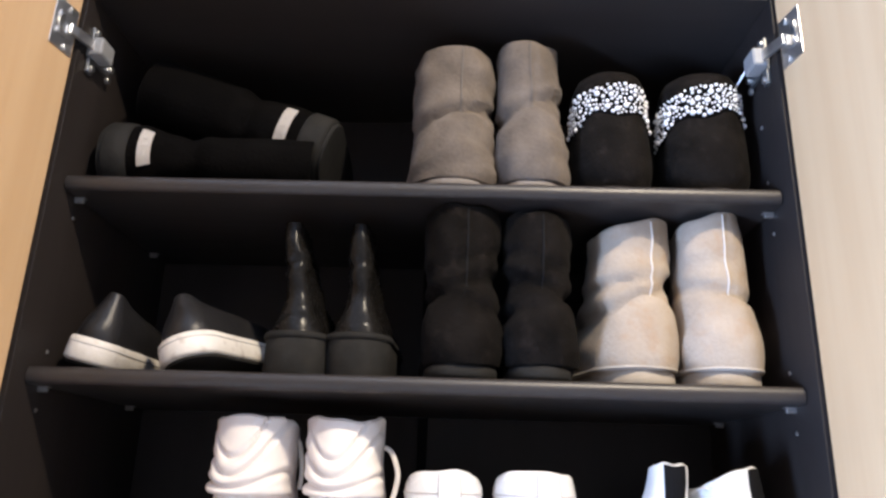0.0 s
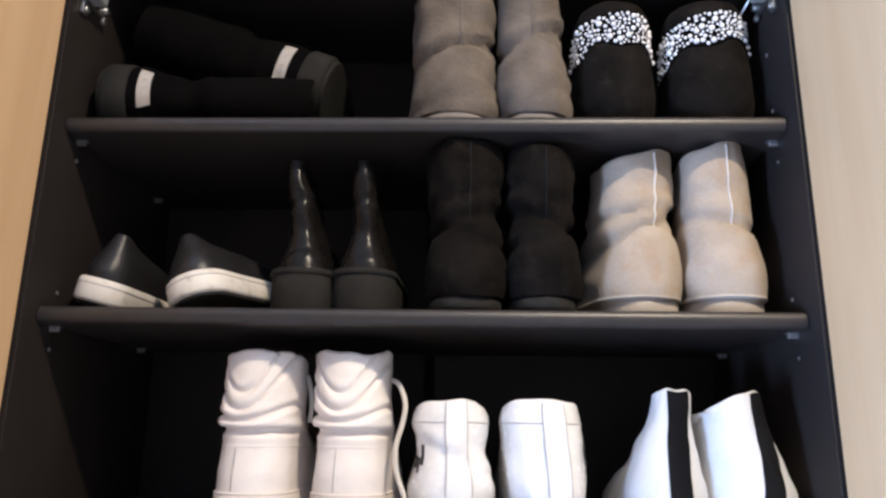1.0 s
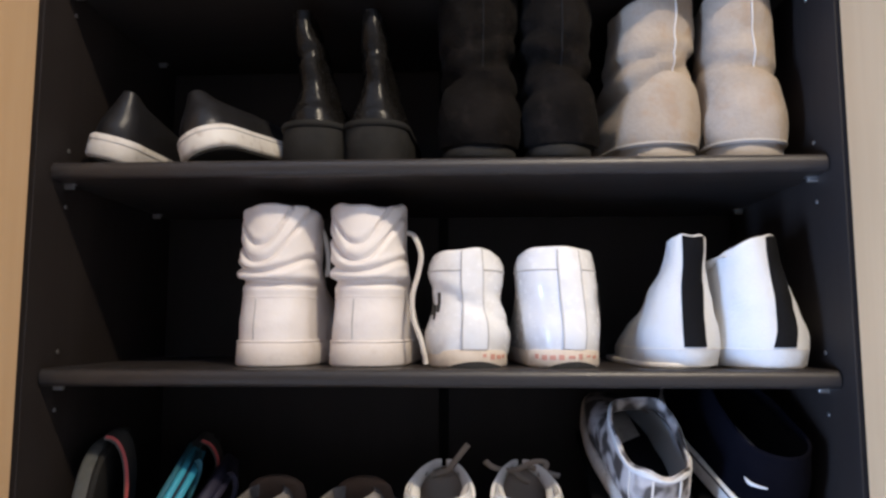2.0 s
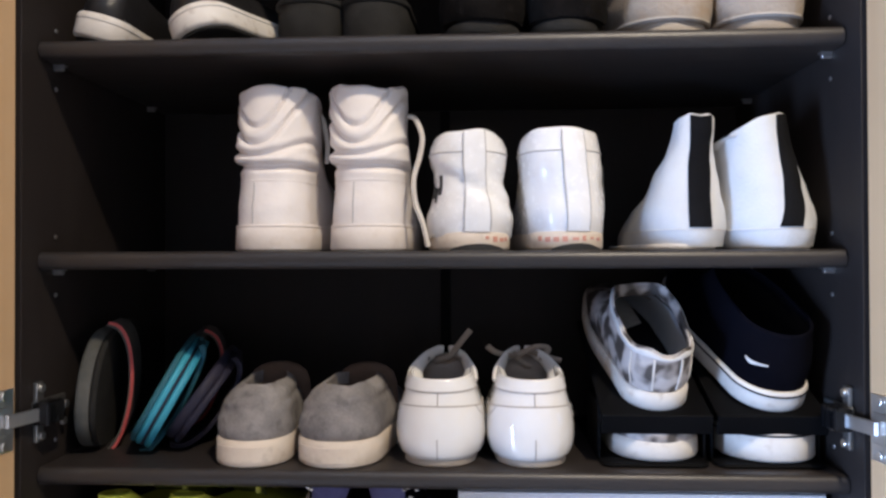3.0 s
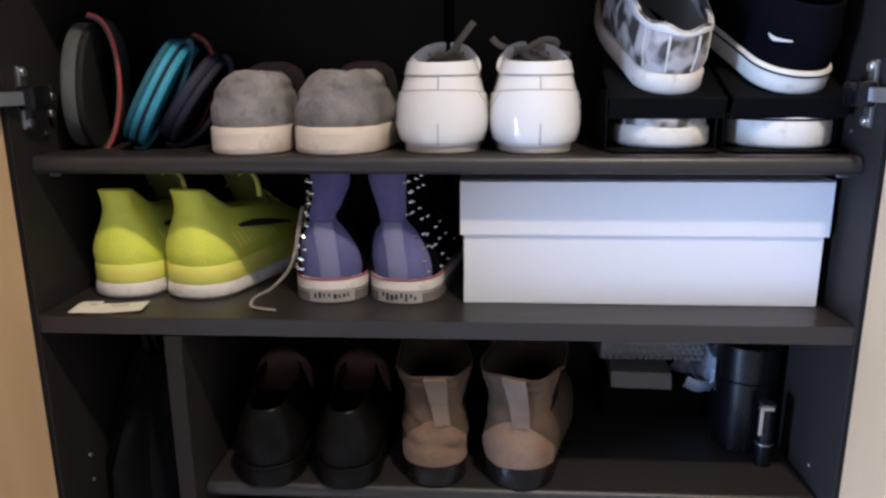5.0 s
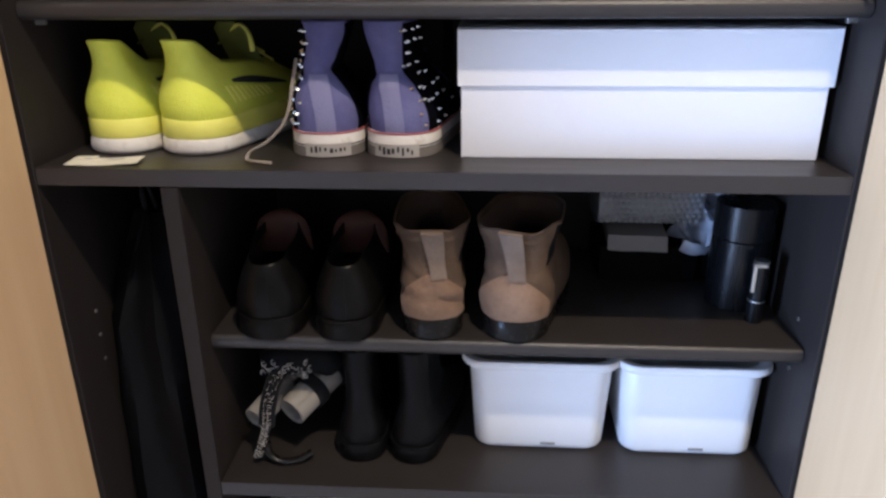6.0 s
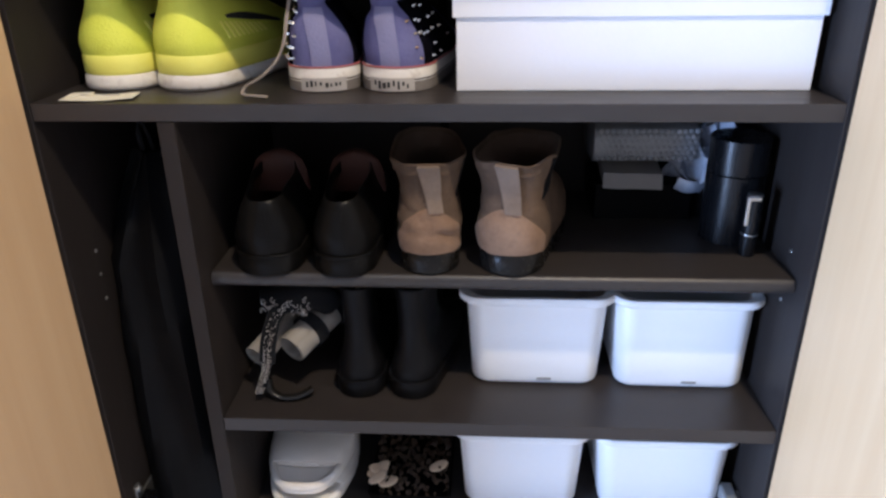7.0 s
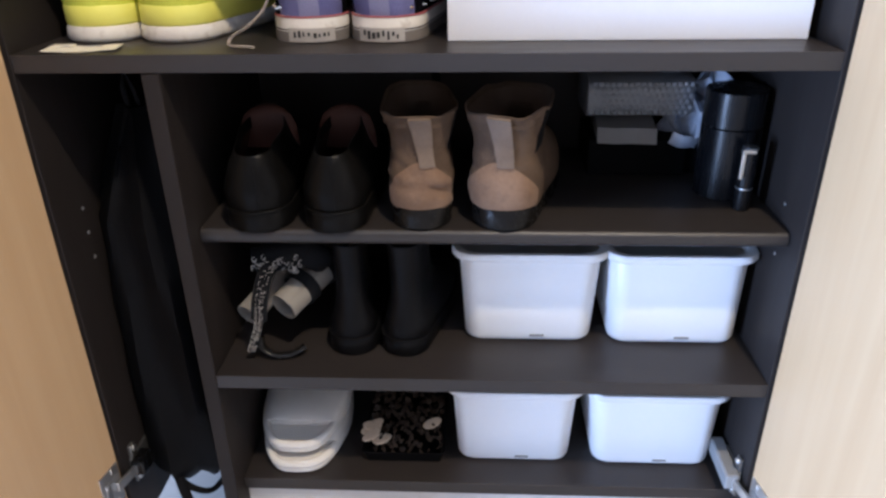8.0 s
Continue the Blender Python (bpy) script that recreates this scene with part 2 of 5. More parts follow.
def camo(name):
    """Pale grey fabric with blurred dark brushed blocks."""
    m = surface(name, (0.42, 0.38, 0.36, 1), (0.60, 0.56, 0.54, 1), 0.6, fine=200, coarse=30, bump=0.15)
    t = m.node_tree
    b = t.nodes["Principled BSDF"]
    old = b.inputs["Base Color"].links[0].from_socket
    co = t.nodes.new("ShaderNodeTexCoord")
    v = t.nodes.new("ShaderNodeTexNoise")
    v.inputs["Scale"].default_value, v.inputs["Detail"].default_value = 44, 1.5
    t.links.new(co.outputs["Object"], v.inputs["Vector"])
    r = t.nodes.new("ShaderNodeMapRange")
    r.inputs[1].default_value, r.inputs[2].default_value = 0.42, 0.57
    t.links.new(v.outputs[0], r.inputs[0])
    mx = t.nodes.new("ShaderNodeMix")
    mx.data_type = "RGBA"
    t.links.new(r.outputs[0], mx.inputs[0])
    t.links.new(old, mx.inputs[6])
    mx.inputs[7].default_value = (0.060, 0.050, 0.044, 1)
    t.links.new(mx.outputs[2], b.inputs["Base Color"])
    return m


M["camo"] = camo("smudged_grey_print")
glow = bpy.data.materials.new("lamp_diffuser")
glow.use_nodes = True
glow.node_tree.nodes["Principled BSDF"].inputs["Emission Color"].default_value = (1, 0.85, 0.68, 1)
glow.node_tree.nodes["Principled BSDF"].inputs["Emission Strength"].default_value = 6
glass = bpy.data.materials.new("window_glass")
glass.use_nodes = True
gb = glass.node_tree.nodes["Principled BSDF"]
gb.inputs["Transmission Weight"].default_value = 1
gb.inputs["Roughness"].default_value = 0.02


# ---- helpers for meshes ----
def part(name, bm, material, parent=None, label="", smooth=False):
    """Links a bmesh as one mesh object under a thing or a part."""
    bmesh.ops.recalc_face_normals(bm, faces=bm.faces)
    me = bpy.data.meshes.new(name)
    bm.to_mesh(me)
    bm.free()
    me.materials.append(material)
    if smooth:
        me.polygons.foreach_set("use_smooth", [True] * len(me.polygons))
        me.set_sharp_from_angle(angle=radians(42))
    ob = new(name, me)
    if parent:
        ob.parent = parent
    if label:
        ob["label"] = label
    return ob


def thing(name, m, label, category, group="", kind=""):
    ob = new(name)
    ob.empty_display_size = 0.02
    ob.matrix_basis = m
    return tagged(ob, label, category, group, kind)


def add_box(bm, lo, hi, bevel=0.0, m=None):
    c = [(lo[i] + hi[i]) / 2 for i in range(3)]
    s = [abs(hi[i] - lo[i]) for i in range(3)]
    r = bmesh.ops.create_cube(bm, size=1, matrix=(m or Matrix()) @ Matrix.Translation(c) @ Matrix.Diagonal((*s, 1)))
    if bevel:
        edges = list({e for v in r["verts"] for e in v.link_edges})
        bmesh.ops.bevel(bm, geom=edges, offset=bevel, segments=2, affect="EDGES", profile=0.5)
    return bm


def box(lo, hi, bevel=0.0, m=None):
    return add_box(bmesh.new(), lo, hi, bevel, m)


def add_rings(bm, rings, cap0=True, cap1=True, closed=True):
    made = [[bm.verts.new(p) for p in ring] for ring in rings]
    n = len(made[0])
    for a, b in zip(made, made[1:]):
        for i in range(n if closed else n - 1):
            j = (i + 1) % n
            bm.faces.new((a[i], a[j], b[j], b[i]))
    if cap0:
        bm.faces.new(made[0][::-1])
    if cap1:
        bm.faces.new(made[-1])
    return bm


def circle(c, u, v, r, n=12):
    c, u, v = Vector(c), Vector(u), Vector(v)
    return [c + u * (r * math.cos(2 * math.pi * k / n)) + v * (r * math.sin(2 * math.pi * k / n)) for k in range(n)]


def add_tube(bm, pts, r, n=8, flat=1.0, up=(0, 0, 1), taper=None):
    """A round or flattened cord along points."""
    pts = [Vector(p) for p in pts]
    rings = []
    for i, p in enumerate(pts):
        d = (pts[min(i + 1, len(pts) - 1)] - pts[max(i - 1, 0)]).normalized()
        side = d.cross(Vector(up))
        side = side.normalized() if side.length > 1e-4 else d.orthogonal().normalized()
        top = side.cross(d)
        k = r if taper is None else r * taper[min(i, len(taper) - 1)]
        rings.append([p + side * (k * math.cos(2 * math.pi * q / n)) + top * (k * flat * math.sin(2 * math.pi * q / n)) for q in range(n)])
    return add_rings(bm, rings)


def spline(pts, per=6):
    """Points of a smooth line through the given ones."""
    p = [Vector(q) for q in pts]
    out = []
    for i in range(len(p) - 1):
        a, b, c, d = p[max(i - 1, 0)], p[i], p[i + 1], p[min(i + 2, len(p) - 1)]
        for k in range(per):
            t = k / per
            out.append(0.5 * ((2 * b) + (c - a) * t + (2 * a - 5 * b + 4 * c - d) * t * t + (3 * b - a - 3 * c + d) * t ** 3))
    out.append(p[-1])
    return out


def rrect(w, d, r, z, cx=0, cy=0, n=5):
    pts = []
    for sx, sy, a0 in ((1, 1, 0), (-1, 1, 90), (-1, -1, 180), (1, -1, 270)):
        for k in range(n + 1):
            a = radians(a0 + 90 * k / n)
            pts.append((cx + sx * (w / 2 - r) + r * math.cos(a), cy + sy * (d / 2 - r) + r * math.sin(a), z))
    return pts


def cylinder(c, axis, r, length, n=20, bevel=0.0):
    axis = Vector(axis).normalized()
    u = axis.orthogonal().normalized()
    v = axis.cross(u)
    c = Vector(c)
    b = bevel or r * 0.08
    return add_rings(bmesh.new(), [circle(c, u, v, r - b, n), circle(c + axis * b, u, v, r, n),
                                   circle(c + axis * (length - b), u, v, r, n), circle(c + axis * length, u, v, r - b, n)])


# ---- the room ----
def structure(name, bm, material, label):
    return tagged(part(name, bm, material), label, name.split("_")[0], kind="structure")


structure("floor", box((-1.6, -3.1, -0.08), (1.5, 0.36, 0)), M["floor_vinyl"], "pale grey smooth hallway floor")
structure("ceiling", box((-1.6, -3.1, 2.4), (1.5, 0.36, 2.46)), M["ceiling_paint"], "beige papered ceiling")
structure("wall_north", box((-1.6, 0.36, -0.08), (1.5, 0.46, 2.46)), M["wall_paper"], "beige papered wall behind the cabinet")
structure("wall_south", box((-1.6, -3.2, -0.08), (1.5, -3.1, 2.46)), M["wall_paper"], "beige papered hallway wall")
structure("wall_east", box((1.5, -3.2, -0.08), (1.6, 0.46, 2.46)), M["wall_paper"], "beige papered end wall")
WX, Y0, Y1, Z0, Z1 = -1.6, -1.55, -0.75, 0.12, 0.80
wb = box((WX - 0.1, -3.2, -0.08), (WX, Y0, 2.46))
add_box(wb, (WX - 0.1, Y1, -0.08), (WX, 0.46, 2.46))
add_box(wb, (WX - 0.1, Y0, -0.08), (WX, Y1, Z0))
add_box(wb, (WX - 0.1, Y0, Z1), (WX, Y1, 2.46))
structure("wall_west", wb, M["wall_paper"], "beige papered wall with a low window")
win = tagged(new("window_1"), "white framed low window in the hallway wall", "window", kind="structure")
fb = box((WX - 0.08, Y0, Z0), (WX - 0.03, Y0 + 0.02, Z1))
for lo, hi in (((WX - 0.08, Y1 - 0.02, Z0), (WX - 0.03, Y1, Z1)), ((WX - 0.08, Y0 + 0.02, Z0), (WX - 0.03, Y1 - 0.02, Z0 + 0.02)), ((WX - 0.08, Y0 + 0.02, Z1 - 0.02), (WX - 0.03, Y1 - 0.02, Z1))):
    add_box(fb, lo, hi)
part("window_frame", fb, M["card"], win)
pane = part("pane", box((WX - 0.06, Y0 + 0.02, Z0 + 0.02), (WX - 0.055, Y1 - 0.02, Z1 - 0.02)), glass, win)
pane.visible_shadow = False

dl = thing("ceiling_light", pose(LAMP[0], LAMP[1], 2.4), "small round recessed ceiling downlight", "lamp")
part("housing", add_rings(bmesh.new(), [circle((0, 0, 0), (1, 0, 0), (0, 1, 0), 0.075, 32), circle((0, 0, -0.008), (1, 0, 0), (0, 1, 0), 0.072, 32),
                                        circle((0, 0, -0.010), (1, 0, 0), (0, 1, 0), 0.058, 32), circle((0, 0, -0.003), (1, 0, 0), (0, 1, 0), 0.054, 32)]), M["card"], dl, smooth=True)
part("diffuser", cylinder((0, 0, -0.004), (0, 0, -1), 0.053, 0.002, 32, 0.0005), glow, dl)

# ---- the cabinet ----
BACK, TOP, T = 0.325, 1.737, 0.018
HW = 0.4
cab = thing("shoe_cabinet", pose(0, 0, 0), "tall dark brown shoe cabinet with two open maple doors", "cabinet")
for s in (-1, 1):
    lo, hi = sorted((s * HW, s * (HW + T)))
    part("side_panel", box((lo, 0, 0.055), (hi, BACK + T, TOP + T), 0.0008), M["laminate_up"], cab)
part("top_panel", box((-HW, 0.001, TOP), (HW, BACK + T, TOP + T), 0.0008), M["laminate"], cab)
part("back_panel", box((-HW, BACK, 0.113), (-0.006, BACK + 0.006, TOP)), M["laminate_up"], cab)
part("back_panel", box((0.006, BACK, 0.113), (HW, BACK + 0.006, TOP)), M["laminate_up"], cab)
part("back_strip", box((-0.0065, BACK - 0.006, 0.113), (0.0065, BACK + 0.004, TOP), 0.001), M["black_plastic"], cab)
part("kick_board", box((-0.2535, 0.036, 0.0), (HW - 0.0005, 0.050, 0.1125), 0.0008), M["pale_ash"], cab, "pale grey-white kick board")
part("divider", box((-0.272, 0, 0.0), (-0.254, BACK, 0.684), 0.0008), M["laminate_up"], cab)


def shelf(x0, x1, y0, z1, nose):
    """A board with a rounded front edge."""
    if not nose:
        return box((x0, y0, z1 - T), (x1, BACK - 0.007, z1), 0.0008)
    prof = [(BACK - 0.007, z1 - T), (BACK - 0.007, z1)]
    r = T / 2
    prof += [(y0 + r * 0.8 - r * 0.8 * math.sin(radians(a)), z1 - r + r * math.cos(radians(a))) for a in range(0, 181, 15)]
    return add_rings(bmesh.new(), [[(x, y, z) for y, z in prof] for x in (x0, x1)])


for x0, x1, y0, z1, nose in ((-HW, HW, 0.024, 1.510, 1), (-HW, HW, 0.024, 1.294, 1), (-HW, HW, 0.024, 1.079, 1), (-HW, HW, 0.024, 0.8615, 1),
                             (-HW, HW, 0.001, 0.703, 0), (-0.254, HW, 0.026, 0.5035, 1), (-0.254, HW, 0.001, 0.321, 0), (-0.254, HW, 0.028, 0.131, 0)):
    e = 0.0015 if nose else 0
    part("shelf", shelf(x0 + e, x1 - e, y0, z1, nose), M["laminate"], cab, smooth=bool(nose))
    if nose:
        for xs, d in ((x0, 1), (x1, -1)):
            for yp in (0.055, 0.27):
                part("shelf_pin", add_box(cylinder((xs, yp, z1 - T - 0.0035), (d, 0, 0), 0.0028, 0.010, 10), (min(xs, xs + d * 0.012), yp - 0.0035, z1 - T - 0.0015), (max(xs, xs + d * 0.012), yp + 0.0035, z1 - T)), M["chrome"], cab)
for s, zs in ((-1, (1.468, 1.313, 1.251, 1.095, 1.034, 0.882, 0.516, 0.485, 0.453)), (1, (1.6, 1.53, 1.468, 1.312, 1.25, 1.095, 1.034, 0.882, 0.526, 0.465))):
    for z in zs:
        part("pin_hole", cylinder((s * HW, 0.057, z), (-s, 0, 0), 0.0024, 0.0012, 10), M["chrome"], cab)


def door(s):
    """A door leaf swung open past a right angle, with its three hinges."""
    m = Matrix.Translation((s * 0.406, -0.004, 0)) @ pose(0, 0, 0, 0, 0, s * 9)
    lo, hi = sorted((-s * 0.004, s * 0.015))
    leaf = part("door", box((lo, -0.41, 0.075), (hi, -0.001, TOP + 0.014), 0.0012, m), M["maple"], cab, "pale maple veneer door swung open")
    for z in (1.668, 0.918, 0.160):
        cup = box((-s * 0.0055, -0.040, z - 0.030), (-s * 0.004, -0.004, z + 0.030), 0.0006, m)
        add_box(cup, (-s * 0.0075, -0.034, z - 0.014), (-s * 0.0055, -0.008, z + 0.014), 0.001, m)
        hinge = part("hinge", cup, M["chrome"], cab, "nickel-plated concealed cabinet hinge")
        ring = cylinder(m @ Vector((-s * 0.004, -0.022, z)), (-s, 0, 0), 0.0145, 0.0028, 24)
        part("hinge_cup", ring, M["zinc"], hinge, smooth=True)
        for dz in (-0.024, 0.024):
            part("screw", cylinder(m @ Vector((-s * 0.0055, -0.016, z + dz)), (-s, 0, 0), 0.0042, 0.0015, 12), M["chrome"], hinge)
        # the link from the cup to the arm on the side panel
        p0 = m @ Vector((-s * 0.010, -0.018, z))
        p1 = Vector((s * (HW - 0.013), 0.020, z))
        dd = (p1 - p0)
        yaw = math.atan2(dd.y, dd.x)
        lm = Matrix.Translation((p0 + p1) / 2) @ Matrix.Rotation(yaw, 4, "Z")
        part("link", box((-dd.length / 2, -0.002, -0.0065), (dd.length / 2, 0.002, 0.0065), 0.001, lm), M["chrome"], hinge)
        body = box((s * (HW - 0.022), 0.010, z - 0.0115), (s * (HW - 0.004), 0.086 if z < 0.5 and s > 0 else 0.040, z + 0.0115), 0.003)
        part("arm", body, M["black_metal"] if 0.5 < z < 1 or (s < 0 and z < 0.5) else M["grey_plastic"], hinge, "grey damper arm")
        plate = box((s * (HW - 0.004), 0.016, z - 0.011), (s * HW, 0.070, z + 0.011), 0.001)
        add_box(plate, (s * (HW - 0.005), 0.018, z - 0.030), (s * HW, 0.030, z + 0.030), 0.0012)
        part("mounting_plate", plate, M["zinc"], hinge)
        for yy, zz in ((0.024, -0.024), (0.024, 0.024), (0.062, -0.017), (0.066, 0.0)):
            part("screw", cylinder((s * (HW - 0.004), yy, z + zz), (-s, 0, 0), 0.0042, 0.004, 12), M["chrome"], hinge)
    return leaf


part("damper_cord", add_tube(bmesh.new(), spline([(0.384, 0.040, 1.672), (0.380, 0.050, 1.664), (0.373, 0.060, 1.650), (0.368, 0.066, 1.632)]), 0.0011, 6), M["chrome"], cab)


door(-1)
door(1)
part("bag_hook", add_tube(add_box(bmesh.new(), (-0.348, 0.128, 0.681), (-0.328, 0.148, 0.684)), spline([(-0.338, 0.138, 0.682), (-0.338, 0.136, 0.668), (-0.338, 0.122, 0.660), (-0.338, 0.112, 0.664)]), 0.002, 8), M["zinc"], cab)


# ---- shoes: sliced lasts ----
def outline_point(a, yb, yf, wh, wb):
    """A point of a foot-shaped outline. a = 0 is the back of the heel, a = pi the toe, a > 0 the +x side."""
    a = (a + math.pi) % (2 * math.pi) - math.pi
    sgn, q = (1 if a >= 0 else -1), abs(a)
    rh = min(wh * 1.05, (yf - yb) / 2)
    if q <= math.pi / 2:
        return sgn * wh * math.sin(q) ** 0.92, yb + rh * (1 - math.cos(q))
    t = q - math.pi / 2
    f = math.sin(t)
    bulge = min(1, f / 0.6)
    w = wh + (wb - wh) * bulge * bulge * (3 - 2 * bulge)
    return sgn * w * max(math.cos(t), 0) ** 0.62, yb + rh + (yf - yb - rh) * f


class Last:
    """A shoe's shape as slices (z, y_back, y_front, half width at the heel, half width at the ball, rise per metre of y, x shift)."""

    def __init__(self, slices, wrinkle=0.0, scale=40.0, seed=0.0, folds=(), ruffle=0.0, tilt=0.0):
        self.s = np.array([(list(r) + [0, 0])[:7] for r in slices], float)
        self.wrinkle, self.scale, self.seed, self.folds, self.ruffle, self.tilt = wrinkle, scale, seed, folds, ruffle, tilt

    def row(self, u):
        s, n = self.s, len(self.s) - 1
        u = min(max(u, 0), n)
        i = min(int(u), n - 1)
        t = u - i
        a, b, c, d = s[max(i - 1, 0)], s[i], s[i + 1], s[min(i + 2, n)]
        return 0.5 * (2 * b + (c - a) * t + (2 * a - 5 * b + 4 * c - d) * t * t + (3 * b - a - 3 * c + d) * t ** 3)

    def raw(self, a, u):
        z, yb, yf, wh, wb, k, cx = self.row(u)
        x, y = outline_point(a, yb, yf, wh, wb)
        z += k * (y - yb)
        if self.ruffle or self.tilt:
            up = max(0.0, (u - len(self.s) + 2.6) / 1.6)
            z += self.tilt * up * x + self.ruffle * up * noise.noise((1.6 * math.cos(a), 1.6 * math.sin(a), self.seed * 3.7))
        return Vector((x + cx, y, z))

    def level(self, z):
        lo, hi = 0.0, len(self.s) - 1.0
        for _ in range(24):
            mid = (lo + hi) / 2
            if self.row(mid)[0] < z:
                lo = mid
            else:
                hi = mid
        return lo

    def normal(self, a, u):
        e = 0.02
        d1 = self.raw(a + e, u) - self.raw(a - e, u)
        d2 = self.raw(a, u + e) - self.raw(a, u - e)
        v = d1.cross(d2)
        if v.length < 1e-12:
            return Vector((0, -1, 0))
        return v.normalized()

    def at(self, a, u, off=0.0):
        p = self.raw(a, u)
        nrm = self.normal(a, u)
        d = off
        if self.wrinkle:
            q = p * self.scale + Vector((self.seed, 0, 0))
            d += self.wrinkle * (noise.noise(q) + 0.4 * noise.noise(q * 2.3))
        for z0, depth, slope, width, *bend in self.folds:
            h = (p.z - z0 - slope * p.x - (bend[0] * p.x * p.x if bend else 0)) / width
            k = 1.0 if not bend else min(1, max(0, (0.07 - p.y) / 0.03))
            d -= k * depth * (math.exp(-h * h) - (0.45 * math.exp(-(h - 1.9) ** 2) if not bend else 0.2 * math.exp(-((abs(h) - 2.2) / 1.3) ** 2)))
        return p + nrm * d

    def shell(self, u0=0.0, u1=None, n=44, per=5, thick=0.004, off=0.0, lip=True, cap=True):
        """The outer skin, rolled over at the top and running a little way down inside."""
        u1 = len(self.s) - 1.0 if u1 is None else u1
        k = max(2, int((u1 - u0) * per))
        ang = [2 * math.pi * i / n for i in range(n)]
        rings = [[self.at(a, u0 + (u1 - u0) * j / k, off) for a in ang] for j in range(k + 1)]
        if lip:
            c = sum(rings[-1], Vector()) / n
            top = rings[-1]
            inward = [(c - p).normalized() for p in top]
            rings.append([p + w * thick * 0.5 + Vector((0, 0, thick * 0.4)) for p, w in zip(top, inward)])
            rings.append([p + w * thick for p, w in zip(top, inward)])
            rings.append([p + w * thick - Vector((0, 0, 0.012)) for p, w in zip(top, inward)])
        return add_rings(bmesh.new(), rings, cap, not lip)

    def lining(self, depth=0.06, thick=0.004, n=44):
        u1 = len(self.s) - 1.0
        zt = self.row(u1)[0]
        rings = []
        for j in range(7):
            u = self.level(zt - 0.004 - depth * j / 6)
            rings.append([self.at(2 * math.pi * i / n, u, -thick - 0.0004) for i in range(n)])
        return add_rings(bmesh.new(), rings, False, True)

    def patch(self, a0, a1, z0, z1, off=0.0015, cols=6, rows=10, bm=None):
        """A strip laid on the skin. a0, a1: numbers or functions of 0..1 up the strip; z0, z1: numbers or functions of 0..1 across."""
        fn = lambda v: v if callable(v) else (lambda t: v)
        a0, a1, z0, z1 = fn(a0), fn(a1), fn(z0), fn(z1)
        bm = bm or bmesh.new()
        grid = [[], []]
        for layer, o in ((0, off), (1, -0.001)):
            for r in range(rows + 1):
                line = []
                for c in range(cols + 1):
                    v, h = r / rows, c / cols
                    a = a0(v) + (a1(v) - a0(v)) * h
                    z = z0(h) + (z1(h) - z0(h)) * v
                    line.append(bm.verts.new(self.at(a, self.level(z), o)))
                grid[layer].append(line)
        g, b = grid
        for r in range(rows):
            for c in range(cols):
                bm.faces.new((g[r][c], g[r][c + 1], g[r + 1][c + 1], g[r + 1][c]))
        edge = [(0, c) for c in range(cols)] + [(r, cols) for r in range(rows)] + [(rows, c) for c in range(cols, 0, -1)] + [(r, 0) for r in range(rows, 0, -1)]
        for (r, c), (r2, c2) in zip(edge, edge[1:] + edge[:1]):
            bm.faces.new((g[r][c], b[r][c], b[r2][c2], g[r2][c2]))
        return bm

    def seam(self, a, z0, z1, half=0.016, off=0.0012, rows=16):
        f = a if callable(a) else (lambda t: a)
        return self.patch(lambda t: f(t) - half, lambda t: f(t) + half, z0, z1, off, 2, rows)

    def belt(self, zf, height, off=0.0015, n=44):
        """A band all round at height zf(a) with a soft edge."""
        rings = []
        for dz, o in ((-0.0004, -0.001), (0.0, off * 0.7), (height * 0.5, off), (height, off * 0.7), (height + 0.0004, -0.001)):
            rings.append([self.at(2 * math.pi * i / n, self.level(zf(2 * math.pi * i / n) + dz), o) for i in range(n)])
        return add_rings(bmesh.new(), rings, False, False)


def sole_mesh(h, yb, yf, wh, wb, round_edge=0.004, spring=0.0, n=48, flare=0.0):
    e = round_edge
    rows = [(0.0, e), (e * 0.5, e * 0.25), (e, 0), (h * 0.5, 0), (h - e * 0.6, 0), (h, e * 0.5)]
    rings = []
    for z, inset in rows:
        ring = []
        for i in range(n):
            f = flare * (1 - z / h)
            x, y = outline_point(2 * math.pi * i / n, yb + inset - f, yf - inset, wh - inset + f, wb - inset + f)
            k = max(0, (y - yb) / (yf - yb) - 0.68) / 0.32
            ring.append((x, y, z + spring * k * k))
        rings.append(ring)
    return add_rings(bmesh.new(), rings)


def shoe(name, m, last, label, group, upper, sole=None, sole_mat=None, lining=None, thick=0.004, depth=0.06, category="shoe"):
    """An empty at the sole with upper, lining and sole under it. Upright shoes turn about the middle of the heel."""
    e = m.to_euler()
    if abs(e.y) < 0.6:
        p = m.translation
        x = 0.05 + (p.x - 0.05) * 1.03 + 0.042 * math.sin(e.z)
        m = Matrix.Translation((x, p.y, p.z)) @ e.to_matrix().to_4x4() @ Matrix.Diagonal((1.04, 1, 1, 1))
    t = thing(name, m, label, category, group)
    fine = any(len(f) > 4 for f in last.folds)
    part("upper", last.shell(thick=thick, n=96 if fine else 44, per=18 if fine else 5), upper, t, smooth=True)
    if lining:
        part("lining", last.lining(depth, thick), lining, t, smooth=True)
    if sole:
        part("sole", sole_mesh(*sole[:5], **sole[5]), sole_mat, t, smooth=True)
    return t


